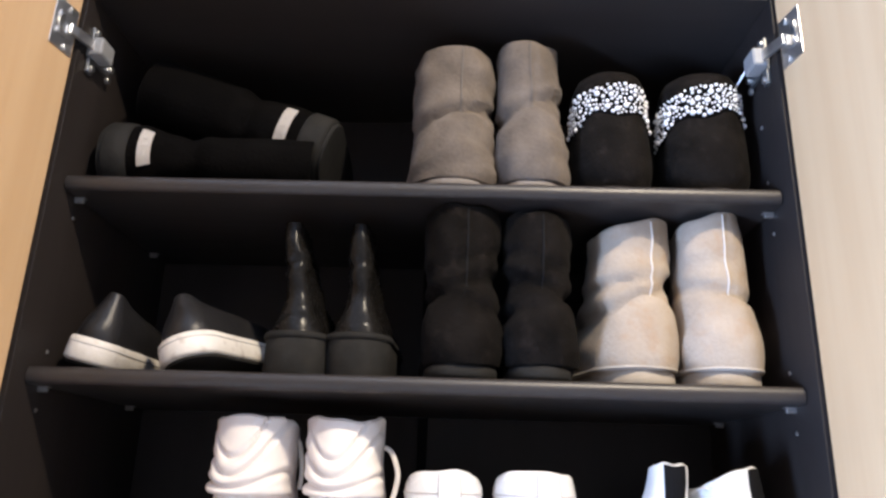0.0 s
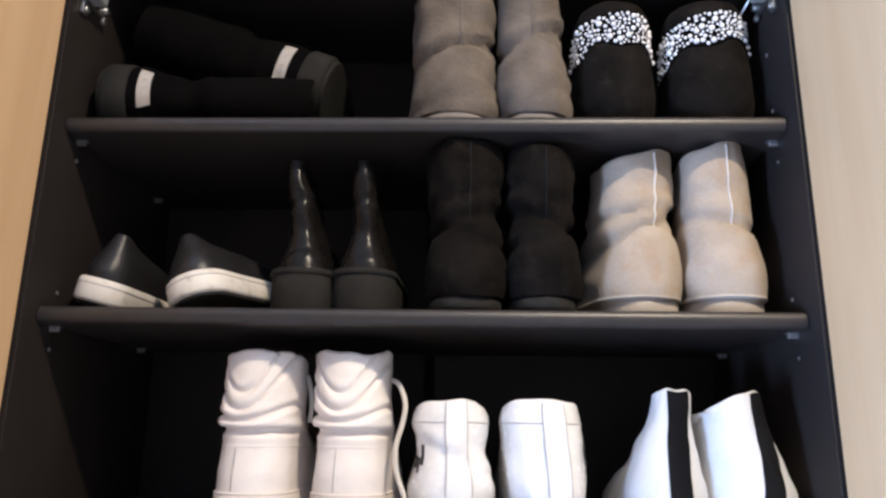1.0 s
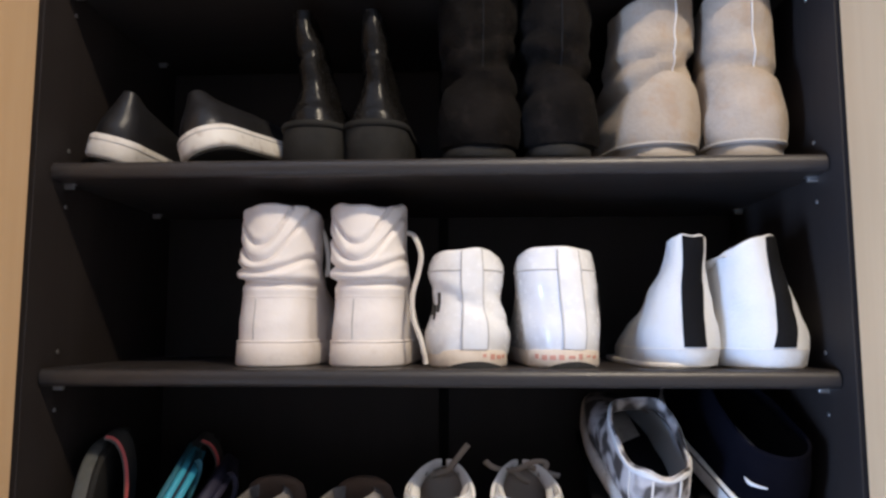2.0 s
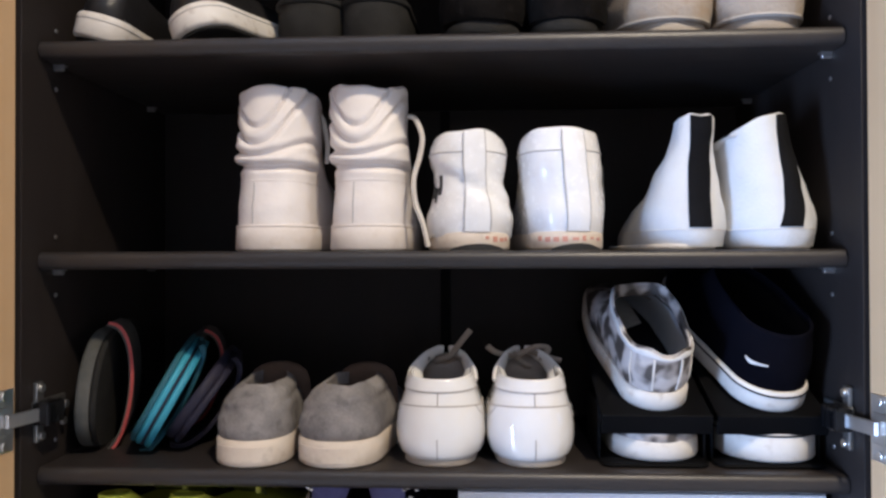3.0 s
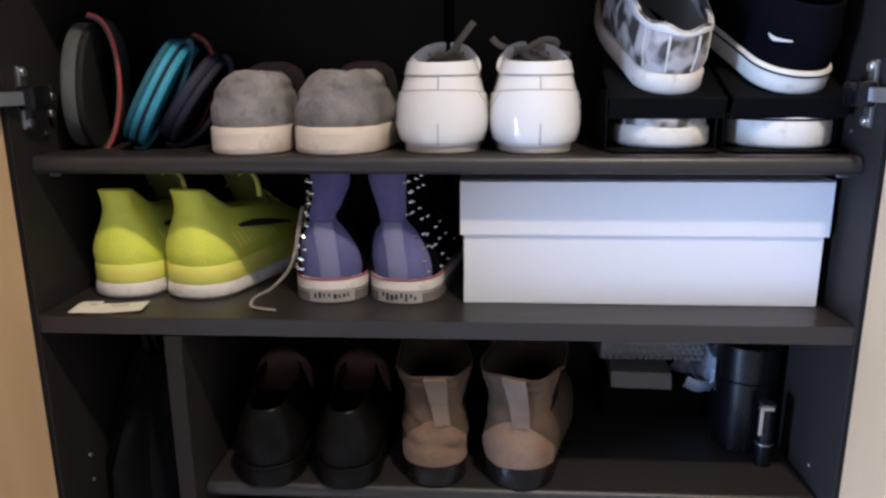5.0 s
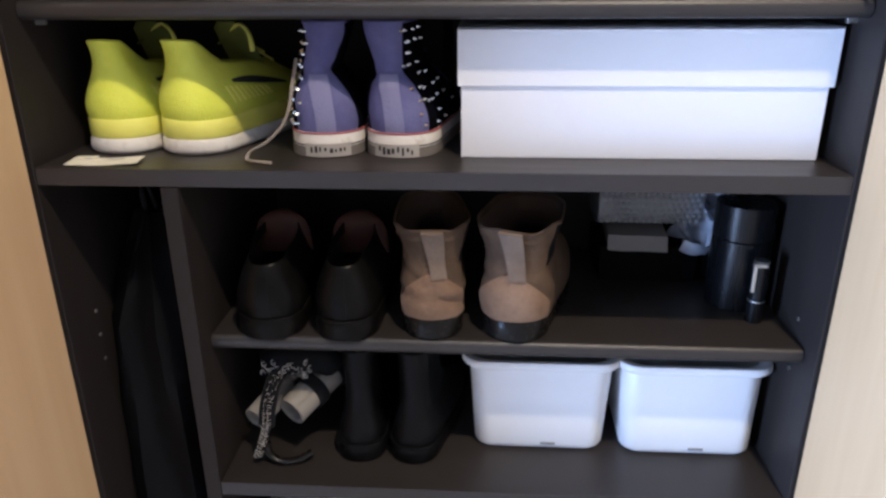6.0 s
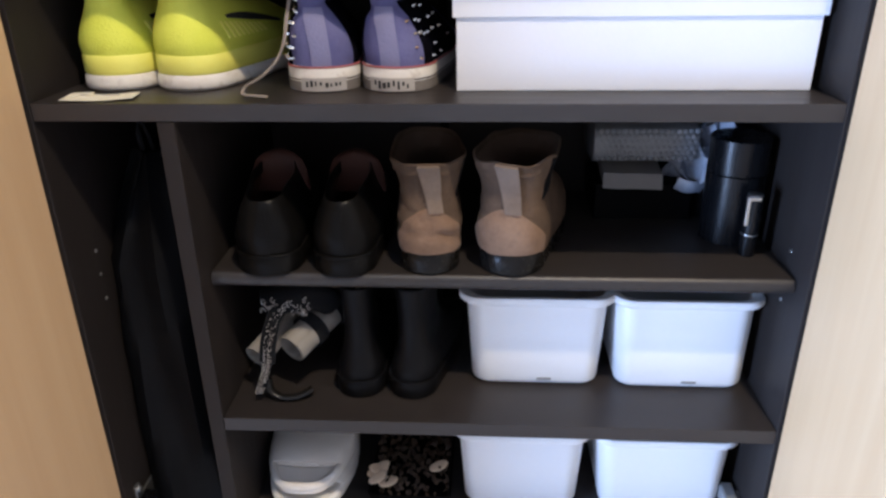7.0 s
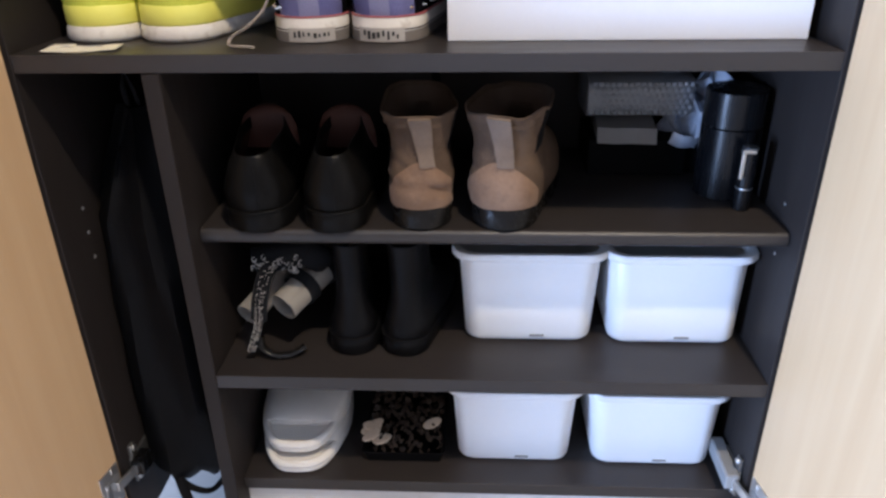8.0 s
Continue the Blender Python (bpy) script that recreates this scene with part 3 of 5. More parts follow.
def bars(last, a0, a1, z0, z1, count, off=0.002, seed=1):
    """Unreadable writing: a row of short bars on the skin."""
    rnd = random.Random(seed)
    bm = bmesh.new()
    for i in range(count):
        s = a0 + (a1 - a0) * (i + 0.15) / count
        e = a0 + (a1 - a0) * (i + 0.15 + rnd.uniform(0.35, 0.7)) / count
        d = (z1 - z0) * rnd.uniform(0, 0.45)
        last.patch(s, e, z0 + d, z1 - (z1 - z0) * rnd.uniform(0, 0.42), off, 1, 2, bm)
    return bm


# ---- the shoes, row by row ----
R1, R2, R3, R4, R5, R6, R7, R8 = 1.510, 1.294, 1.079, 0.8615, 0.703, 0.5035, 0.321, 0.131


def boot_last(h, hw, top, zs=0.014, length=0.25, mid=1.0, lean=0.0, **kw):
    """A soft sheepskin boot: round heel, low instep, wide straight shaft."""
    return Last([(zs - 0.004, 0.004, length - 0.004, hw - 0.003, hw, 0, 0), (zs + 0.012, -0.002, length, hw, hw + 0.002, 0, 0), (0.05, -0.003, length - 0.008, hw + 0.001, hw, 0, 0),
                 (0.078, 0.001, length - 0.05, hw * mid, hw - 0.003, 0, lean * 0.3), (0.105, 0.006, 0.145, hw * mid - 0.002, hw - 0.003, 0, lean * 0.5),
                 (0.135, 0.003, 0.118, (hw + top) / 2, top, 0, lean * 0.7), (h - 0.025, 0.0, 0.115, top, top, 0, lean), (h, 0.002, 0.113, top - 0.001, top - 0.001, 0, lean)], **kw)


def soft_boot(m, last, label, group, upper, sole, seam, seam_mat, hw, sole_h=0.018, lining="fleece", counter=0.105, length=0.25, welt=True):
    t = shoe("boot", m, last, label, group, M[upper], (sole_h, 0.0, length, hw - 0.002, hw, {"round_edge": 0.005}), M[sole], M[lining], 0.007, 0.09, "boot")
    top = last.s[-1][0]
    part("heel_counter", last.patch(-1.35, 1.35, sole_h + 0.002, lambda h: counter - 0.055 * abs(2 * h - 1) ** 1.8, 0.0034, 22, 12), M[upper], t, smooth=True)
    part("back_seam", last.seam(seam, counter - 0.002, top - 0.003, 0.014, 0.0018), M[seam_mat], t, smooth=True)
    if welt:
        part("welt", last.belt(lambda a: sole_h - 0.001, 0.0044, 0.0044), M[sole], t, smooth=True)
    return t


# top row: a pair of black boots lying on their sides
LYING = "pair of black boots lying down"
for m, seed, flat in ((pose(-0.122, 0.078, R1 + 0.076, 0, -71, 2), 3.0, 1.0), (pose(-0.378, 0.040, R1 + 0.046, 0, 91, 4), 7.0, 0.72)):
    la = Last([(0.026, 0.003, 0.246, 0.040, 0.044), (0.045, 0.0, 0.248, 0.042, 0.044), (0.07, 0.002, 0.20, 0.042 * flat, 0.04 * flat), (0.10, 0.006, 0.14, 0.040 * flat, 0.038 * flat),
               (0.14, 0.004, 0.12, 0.043 * flat, 0.043 * flat), (0.20, 0.002, 0.118, 0.046 * flat, 0.046 * flat), (0.245, 0.003, 0.116, 0.047 * flat, 0.047 * flat)],
              wrinkle=0.0016, scale=32, seed=seed, folds=((0.105, 0.004, 0.1, 0.010),))
    t = shoe("boot", m, la, "black suede ankle boot lying on its side on the shelf", LYING, M["black_suede"], (0.032, -0.001, 0.25, 0.044, 0.047, {"round_edge": 0.005}), M["black_sole"], M["black_lining"], 0.005, 0.09, "boot")
    part("outsole", sole_mesh(0.006, 0.004, 0.245, 0.040, 0.043, 0.002), M["black_sole"], t).location.z = -0.004
    part("tag", la.patch(-0.56, 0.56, 0.046, 0.0605, 0.0022, 8, 4), M["label"], t, "pale woven heel tag", smooth=True)
    part("print", bars(la, -0.32, 0.32, 0.0505, 0.0570, 3, 0.003, 4), M["edge_shade"], t)

# grey sheepskin boots
G = "pair of grey suede boots"
soft_boot(pose(0.037, 0.040, R1, 0, 0, 10), boot_last(0.183, 0.047, 0.049, ruffle=0.006, wrinkle=0.0046, scale=24, seed=1.0, folds=((0.100, 0.007, 0.25, 0.007), (0.066, 0.0022, -0.3, 0.006), (0.030, 0.0020, 0.2, 0.005), (0.150, 0.0016, -0.5, 0.012))),
          "grey suede sheepskin boot, slouched and scuffed", G, "grey_suede", "grey_sole", 0.02, "grey_seam", 0.047, 0.012, counter=0.10, welt=False)
soft_boot(pose(0.128, 0.040, R1, 0, 0, -3), boot_last(0.193, 0.038, 0.036, mid=1.02, lean=-0.004, ruffle=0.006, wrinkle=0.0046, scale=24, seed=5.0, folds=((0.112, 0.0055, 0.4, 0.008), (0.080, 0.0022, -0.4, 0.007), (0.036, 0.0018, 0.2, 0.006))),
          "grey suede sheepskin boot with a narrow squashed shaft", G, "grey_suede", "grey_sole", 0.05, "grey_seam", 0.038, 0.012, counter=0.105, welt=False)

# black boots with a rhinestone cuff
STONE = bmesh.new()
bmesh.ops.create_icosphere(STONE, subdivisions=2, radius=1)
stone_v = [v.co.copy() for v in STONE.verts]
stone_f = [[v.index for v in f.verts] for f in STONE.faces]
STONE.free()


def stones(last, lower, upper, a0, a1, count, seed):
    rnd = random.Random(seed)
    verts, faces, kept = [], [], []
    for _ in range(count * 14):
        a = rnd.uniform(a0, a1)
        r = rnd.choice((0.0016, 0.0020, 0.0024, 0.0029, 0.0034))
        z = rnd.uniform(lower(a) + r, upper(a) - r)
        p = last.at(a, last.level(z), r * 0.5)
        if any((p - q).length < (r + s) * 1.05 for q, s in kept):
            continue
        kept.append((p, r))
        spin = Euler((rnd.uniform(0, 3), rnd.uniform(0, 3), 0)).to_matrix()
        base = len(verts)
        verts += [p + spin @ v * r for v in stone_v]
        faces += [[i + base for i in f] for f in stone_f]
        if len(kept) >= count:
            break
    me = bpy.data.meshes.new("rhinestone_crust")
    me.from_pydata(verts, [], faces)
    me.materials.append(M["crystal"])
    me.polygons.foreach_set("use_smooth", [True] * len(me.polygons))
    return me


G = "pair of rhinestone boots"
for x, hw, yaw, tilt, seed in ((0.2225, 0.045, 4, 0.0, 2), (0.330, 0.049, -6, 0.30, 9)):
    la = Last([(0.010, 0.006, 0.24, hw - 0.005, hw - 0.002), (0.03, -0.001, 0.245, hw - 0.001, hw), (0.06, -0.002, 0.235, hw, hw), (0.085, 0.002, 0.19, hw - 0.001, hw - 0.002),
               (0.11, 0.004, 0.14, hw - 0.002, hw - 0.003), (0.143, 0.004, 0.118, hw - 0.003, hw - 0.003), (0.158, 0.008, 0.112, hw - 0.008, hw - 0.008)], wrinkle=0.0014, scale=30, seed=seed)
    t = shoe("boot", pose(x, 0.042, R1, 0, 0, yaw), la, "short black suede boot with a sparkling rhinestone cuff", G, M["worn_black_suede"], (0.016, 0.008, 0.238, hw - 0.008, hw - 0.004, {"round_edge": 0.004}), M["grey_sole"], M["black_lining"], 0.006, 0.07, "boot")
    low = lambda a, q=tilt: 0.102 - 0.005 * math.cos(5 * a) + q * 0.03 * math.sin(a) - 0.014 * (1 - math.cos(a))
    up = lambda a, q=tilt: 0.1415 + 0.002 * math.sin(3 * a) + q * 0.008 * math.sin(a) - 0.012 * (1 - math.cos(a))
    cuff = part("cuff", la.patch(-1.75, 1.75, lambda h: low(-1.75 + 3.5 * h), lambda h: up(-1.75 + 3.5 * h), 0.0015, 28, 6), M["black_suede"], t, smooth=True)
    ob = new("rhinestone_crust", stones(la, low, up, -1.75, 1.75, 230, seed))
    ob.parent = cuff
    tagged(ob, "sparkling clear rhinestones", kind="stuff")

# second row: black slip-ons with white soles
G = "pair of black slip-ons"
for m, seed, w in ((pose(-0.348, 0.050, R2 + 0.0095, 0, 13, -1), 1.0, 0.76), (pose(-0.232, 0.050, R2 + 0.013, 0, -19, -22), 4.0, 0.97)):
    la = Last([(0.018, 0.003, 0.240, 0.031 * w, 0.039 * w), (0.035, 0.001, 0.236, 0.030 * w, 0.038 * w), (0.050, 0.006, 0.20, 0.026 * w, 0.034 * w, 0.03), (0.064, 0.012, 0.13, 0.019 * w, 0.025 * w, 0.0),
               (0.076, 0.016, 0.065, 0.013 * w, 0.015 * w, -0.08), (0.082, 0.018, 0.045, 0.010 * w, 0.010 * w, -0.1)], wrinkle=0.0008, seed=seed)
    t = shoe("slip_on", m, la, "black leather slip-on shoe with a thick white sole", G, M["black_leather"], (0.027, -0.003, 0.246, 0.0365 * w, 0.044 * w, {"round_edge": 0.004, "spring": 0.008}), M["white_rubber"], M["black_lining"], 0.003, 0.03, "shoe")
    part("outsole", sole_mesh(0.005, 0.002, 0.24, 0.0335 * w, 0.041 * w, 0.0015), M["black_sole"], t).location.z = -0.0035
    so = Last([(z, -0.003, 0.246, 0.0365 * w, 0.044 * w) for z in (0.0, 0.013, 0.027)])
    part("sole_line", so.belt(lambda a: 0.0195, 0.0012, 0.0007), M["thread"], t, smooth=True)

# black chunky boots with limp shiny shafts
G = "pair of chunky black boots"
for x, lean, seed in ((-0.127, -0.012, 2.0), (-0.060, -0.004, 6.0)):
    la = Last([(0.046, 0.004, 0.238, 0.030, 0.038), (0.060, 0.006, 0.225, 0.026, 0.036), (0.074, 0.012, 0.18, 0.019, 0.032, 0, lean * 0.1), (0.092, 0.016, 0.13, 0.0145, 0.025, 0, lean * 0.2),
               (0.118, 0.014, 0.115, 0.0125, 0.02, 0, lean * 0.5), (0.135, 0.012, 0.11, 0.0135, 0.018, 0, lean * 0.55), (0.155, 0.010, 0.105, 0.0115, 0.016, 0, lean), (0.177, 0.012, 0.10, 0.009, 0.012, 0, lean * 1.1)],
              wrinkle=0.0016, scale=60, seed=seed, folds=((0.132, 0.0025, 0.3, 0.005), (0.10, 0.0012, -0.3, 0.006)))
    t = shoe("boot", pose(x, 0.050, R2), la, "black leather boot with a chunky sole and a limp glossy shaft", G, M["gloss_black"], (0.046, 0.0, 0.245, 0.034, 0.041, {"round_edge": 0.003, "flare": 0.001}), M["black_sole"], M["black_lining"], 0.002, 0.03, "boot")
    part("welt", sole_mesh(0.008, -0.0025, 0.248, 0.0365, 0.0435, 0.003), M["black_sole"], t, smooth=True).location.z = 0.041

# tall black suede boots
G = "pair of tall black suede boots"
for x, hw, top, yaw, seed, h, fold in ((0.0505, 0.040, 0.041, 6, 2.0, 0.194, 0.3), (0.133, 0.036, 0.037, 3, 8.0, 0.186, -0.3)):
    soft_boot(pose(x, 0.036, R2, 0, 0, yaw), boot_last(h, hw, top, ruffle=0.006, wrinkle=0.0042, scale=26, seed=seed, folds=((0.104, 0.006, fold, 0.009), (0.083, 0.0035, -fold, 0.006), (0.130, 0.0025, fold * 1.3, 0.008))),
              "tall black suede boot, crumpled at the ankle", G, "worn_black_suede", "black_sole", 0.02, "dark_seam", hw, 0.016, "black_lining", counter=0.10, welt=False)

# pale suede boots
G = "pair of pale suede boots"
soft_boot(pose(0.240, 0.060, R2, 0, 0, 13), boot_last(0.188, 0.044, 0.042, mid=0.97, lean=0.004, ruffle=0.004, tilt=0.22, wrinkle=0.0036, scale=22, seed=3.0, folds=((0.100, 0.0050, 0.45, 0.007), (0.120, 0.0035, 0.15, 0.006), (0.150, 0.0015, -0.3, 0.010))),
          "pale grey-beige suede boot with a white back seam", G, "tan_suede", "pale_sole", 0.10, "seam", 0.045, 0.020, counter=0.102)
soft_boot(pose(0.331, 0.052, R2, 0, 0, 2), boot_last(0.194, 0.041, 0.034, mid=0.97, lean=-0.004, ruffle=0.004, tilt=0.22, wrinkle=0.0034, scale=24, seed=11.0, folds=((0.104, 0.0035, -0.25, 0.007), (0.140, 0.0015, 0.3, 0.010))),
          "pale grey-beige suede boot leaning beside its pair", G, "tan_suede", "pale_sole", 0.10, "seam", 0.041, 0.020, counter=0.102)

# third row: quilted white high-tops
G = "pair of quilted white high-tops"
for x, yaw, cx, seed in ((-0.168, -6, 0.002, 1.0), (-0.068, -3, -0.002, 5.0)):
    smiles = ((0.1315, 0.0040, 0.50, 0.0034, 40), (0.1130, 0.0042, 0.34, 0.0034, 26), (0.1005, 0.0040, 0.10, 0.0032, 8), (0.0890, 0.0042, -0.02, 0.0034, 1))
    la = Last([(0.024, 0.003, 0.255, 0.038, 0.044), (0.045, 0.003, 0.25, 0.038, 0.043), (0.068, 0.006, 0.20, 0.0365, 0.04), (0.087, 0.006, 0.15, 0.0365, 0.04), (0.096, 0.001, 0.135, 0.0405, 0.041), (0.110, 0.000, 0.125, 0.0400, 0.04),
               (0.13, 0.002, 0.115, 0.0395, 0.04, 0, cx), (0.155, 0.004, 0.112, 0.040, 0.04, 0, cx), (0.170, 0.006, 0.11, 0.0405, 0.04, 0, cx)], wrinkle=0.0009, scale=40, seed=seed, folds=smiles, ruffle=0.009)
    t = shoe("high_top", pose(x, 0.052, R3, 0, 0, yaw), la, "cream-white leather high-top with a quilted collar", G, M["white_leather"], (0.027, 0.001, 0.258, 0.0400, 0.046, {"round_edge": 0.003, "flare": 0.001}), M["offwhite_rubber"], M["white_leather"], 0.007, 0.05, "sneaker")
    part("back_seam", la.seam(-0.22, 0.029, 0.072, 0.011, 0.0011), M["thread"], t)
    part("heel_edge", la.belt(lambda a: 0.0735, 0.0014, 0.0007), M["white_leather"], t, smooth=True)
    part("foxing", sole_mesh(0.003, 0.0006, 0.2585, 0.0404, 0.0464, 0.001), M["offwhite_rubber"], t, smooth=True).location.z = 0.0250
    if x < -0.1:
        cord = spline([(0.034, 0.075, 0.158), (0.043, 0.07, 0.146), (0.046, 0.075, 0.120), (0.043, 0.08, 0.10)])
    else:
        cord = spline([(0.040, 0.045, 0.146), (0.050, 0.03, 0.140), (0.058, 0.02, 0.12), (0.056, 0.018, 0.10), (0.050, 0.015, 0.075), (0.052, 0.012, 0.05), (0.060, 0.008, 0.028), (0.0655, 0.006, 0.004)])
    part("shoelace", add_tube(bmesh.new(), cord, 0.0026, 8, 0.6, (0, 1, 0)), M["lace"], t, smooth=True)

# white coated high-tops with a heel strip
G = "pair of white coated high-tops"
shapes = ([(0.014, 0.004, 0.25, 0.042, 0.046), (0.034, 0.0, 0.25, 0.0445, 0.046), (0.052, 0.002, 0.22, 0.040, 0.043), (0.070, 0.006, 0.17, 0.0345, 0.038, 0, -0.001), (0.088, 0.004, 0.13, 0.0385, 0.039, 0, -0.002), (0.106, 0.004, 0.12, 0.039, 0.04, 0, -0.002), (0.122, 0.007, 0.115, 0.0355, 0.036, -0.12, -0.002)],
          [(0.014, 0.004, 0.25, 0.036, 0.042), (0.034, 0.0, 0.25, 0.039, 0.044), (0.055, 0.001, 0.22, 0.040, 0.042, 0, -0.001), (0.075, 0.001, 0.17, 0.0405, 0.04, 0, -0.003), (0.092, 0.001, 0.13, 0.041, 0.041, 0, -0.004), (0.108, 0.003, 0.12, 0.041, 0.041, 0, -0.005), (0.124, 0.006, 0.115, 0.038, 0.038, -0.12, -0.005)])
for i, (x, sl, ac, yaw) in enumerate(((0.038, shapes[0], 0.10, 4), (0.135, shapes[1], 0.14, 5))):
    la = Last(sl, ruffle=0.004, wrinkle=0.0016, scale=34, seed=3.0 + i * 5, folds=((0.066, 0.0022, -0.5 + 0.9 * i, 0.006),) if not i else ())
    t = shoe("high_top", pose(x, 0.045, R3, 0, 0, yaw), la, "white coated leather high-top with a stitched heel strip", G, M["white_gloss"], (0.019, 0.001, 0.252, 0.040 - 0.003 * i, 0.047, {"round_edge": 0.003, "spring": 0.006}), M["cream_rubber"], M["white_canvas"], 0.004, 0.05, "sneaker")
    wide = lambda v: 0.26 - 0.02 * v
    part("heel_strip", la.patch(lambda v: ac - wide(v), lambda v: ac + wide(v), 0.020, 0.1215, 0.0022, 6, 18), M["white_gloss"], t, smooth=True)
    for s in (-1, 1):
        part("stitching", la.seam(lambda v, s=s: ac + s * wide(v), 0.020, 0.121, 0.014, 0.0026), M["thread"], t)
    part("collar_seam", la.belt(lambda a: 0.1005, 0.0010, 0.0009), M["thread"], t)
    part("writing", bars(la, -1.40, -0.82, 0.042, 0.080, 4, 0.0014, 5) if not i else bars(la, 1.20, 1.60, 0.056, 0.098, 3, 0.0014, 6), M["ink"], t, "black scrawled marks")
    so = Last([(0.0, 0.001, 0.252, 0.040 - 0.003 * i, 0.047), (0.01, 0.001, 0.252, 0.040 - 0.003 * i, 0.047), (0.02, 0.001, 0.252, 0.040 - 0.003 * i, 0.047)])
    part("sole_print", bars(so, 0.25, 1.1, 0.0085, 0.0150, 4, 0.0007, 8) if not i else bars(so, -1.0, 0.9, 0.0085, 0.0150, 8, 0.0007, 9), M["orange_print"], t, "orange-red print")
    part("heel_pad", so.patch(-0.55, 0.85, -0.0005, lambda h: 0.0015 + 0.0055 * math.sin(math.pi * h), 0.0009, 10, 3), M["ink"], t)

# white canvas high-tops with a black stripe up the heel
G = "pair of white high-tops with black heel stripe"
shapes = ([(0.003, 0.003, 0.23, 0.036, 0.034, 0, 0.005), (0.020, -0.001, 0.23, 0.0385, 0.034, 0, 0.005), (0.040, 0.000, 0.185, 0.0370, 0.030, 0, 0.005), (0.060, 0.004, 0.130, 0.0325, 0.027, 0, 0.006), (0.085, 0.009, 0.094, 0.0262, 0.024, 0, 0.008), (0.106, 0.011, 0.068, 0.0205, 0.020, 0, 0.011), (0.124, 0.012, 0.060, 0.0190, 0.018, -0.10, 0.012), (0.137, 0.013, 0.056, 0.0185, 0.0175, -0.15, 0.012)],
          [(0.003, 0.003, 0.25, 0.040, 0.043), (0.020, -0.001, 0.25, 0.043, 0.043), (0.040, 0.000, 0.215, 0.0415, 0.040), (0.065, 0.004, 0.165, 0.0370, 0.036, 0, -0.005), (0.090, 0.008, 0.125, 0.0325, 0.033, 0, -0.010), (0.112, 0.010, 0.112, 0.0295, 0.031, 0, -0.014), (0.122, 0.011, 0.108, 0.0285, 0.030, -0.22, -0.015), (0.132, 0.012, 0.104, 0.0275, 0.029, -0.34, -0.015)])
for i, (x, sl, yaw, ac) in enumerate(((0.2490, shapes[0], 5, 0.04), (0.335, shapes[1], 8, 0.0))):
    la = Last(sl, ruffle=0.004, wrinkle=0.0022, scale=34, seed=2.0 + 7 * i, tilt=0.30 * i)
    t = shoe("high_top", pose(x, 0.040 - 0.008 * i, R3, 0, 0, yaw), la, "white canvas high-top with a black webbing heel stripe", G, M["white_canvas"], (0.006, 0.004, 0.248, 0.034 + 0.004 * i, 0.038 + 0.005 * i, {"round_edge": 0.002}), M["white_rubber"], M["white_canvas"], 0.003, 0.05, "sneaker")
    arc = lambda v, la=la: 0.0100 / float(la.row(la.level(0.022 + 0.108 * v))[3])
    part("heel_stripe", la.patch(lambda v: ac + 0.65 * i * v - arc(v), lambda v: ac + 0.65 * i * v + arc(v), 0.022, 0.1355 - 0.0045 * i, 0.0014, 6, 20), M["black_web"], t, smooth=True)
    part("foxing_line", la.belt(lambda a: 0.0195, 0.0008, 0.0006), M["white_rubber"], t)

# fourth row: sandals on edge
G = "sandals stood on edge"


def sandal(m, label, layers, strap_mat, piping, hw, length, arch):
    t = thing("sandal", m, label, "sandal", G)
    z = 0.0
    for i, (h, mat, nm) in enumerate(layers):
        part(nm, sole_mesh(h, 0.0, length, hw * 0.86, hw, min(0.003, h * 0.4)), M[mat], t, smooth=True).location.z = z
        z += h
    prof = [(hw * 0.97 * math.cos(q), z - 0.006 + arch * math.sin(q) ** 0.8) for q in [math.pi * k / 18 for k in range(19)]]
    y0, y1 = length * 0.20, length * 0.48
    rings = []
    for y, lift in ((y0, 0.0), (y1, -0.004)):
        rings.append([(x, y, zz + lift) for x, zz in prof])
        rings.append([(x * 0.95, y, zz + lift - 0.003) for x, zz in prof])
    order = [rings[0], rings[2], rings[3], rings[1], rings[0]]
    part("strap", add_rings(bmesh.new(), order, False, False, False), M[strap_mat], t, smooth=True)
    part("piping", add_tube(bmesh.new(), [(x, y0, zz) for x, zz in prof], 0.0019, 8), M[piping], t, smooth=True)
    return t


sandal(pose(-0.373, 0.046, R4 + 0.067, 0, 95, 14), "dark grey foam sandal with a coral edged strap, stood on edge", ((0.014, "dark_foam", "sole"), (0.007, "black_sole", "footbed")), "dark_foam", "coral", 0.076, 0.25, 0.030)
sandal(pose(-0.318, 0.150, R4 + 0.066, 0, 108, 8), "dark grey foam sandal with a coral edged strap behind its pair", ((0.014, "dark_foam", "sole"), (0.007, "black_sole", "footbed")), "dark_foam", "coral", 0.066, 0.16, 0.036)
sandal(pose(-0.294, 0.048, R4 + 0.064, 0, 119, 17), "turquoise foam flip-flop leaning on its edge", ((0.006, "teal_dark", "outsole"), (0.007, "teal", "sole"), (0.0025, "navy_foam", "sole_line"), (0.008, "teal", "footbed")), "teal_dark", "teal_dark", 0.068, 0.25, 0.014)
sandal(pose(-0.262, 0.064, R4 + 0.058, 0, 126, 14), "dark navy foam sandal leaning on its edge", ((0.011, "navy_foam", "sole"), (0.008, "navy_foam", "footbed")), "navy_foam", "navy_foam", 0.060, 0.24, 0.025)

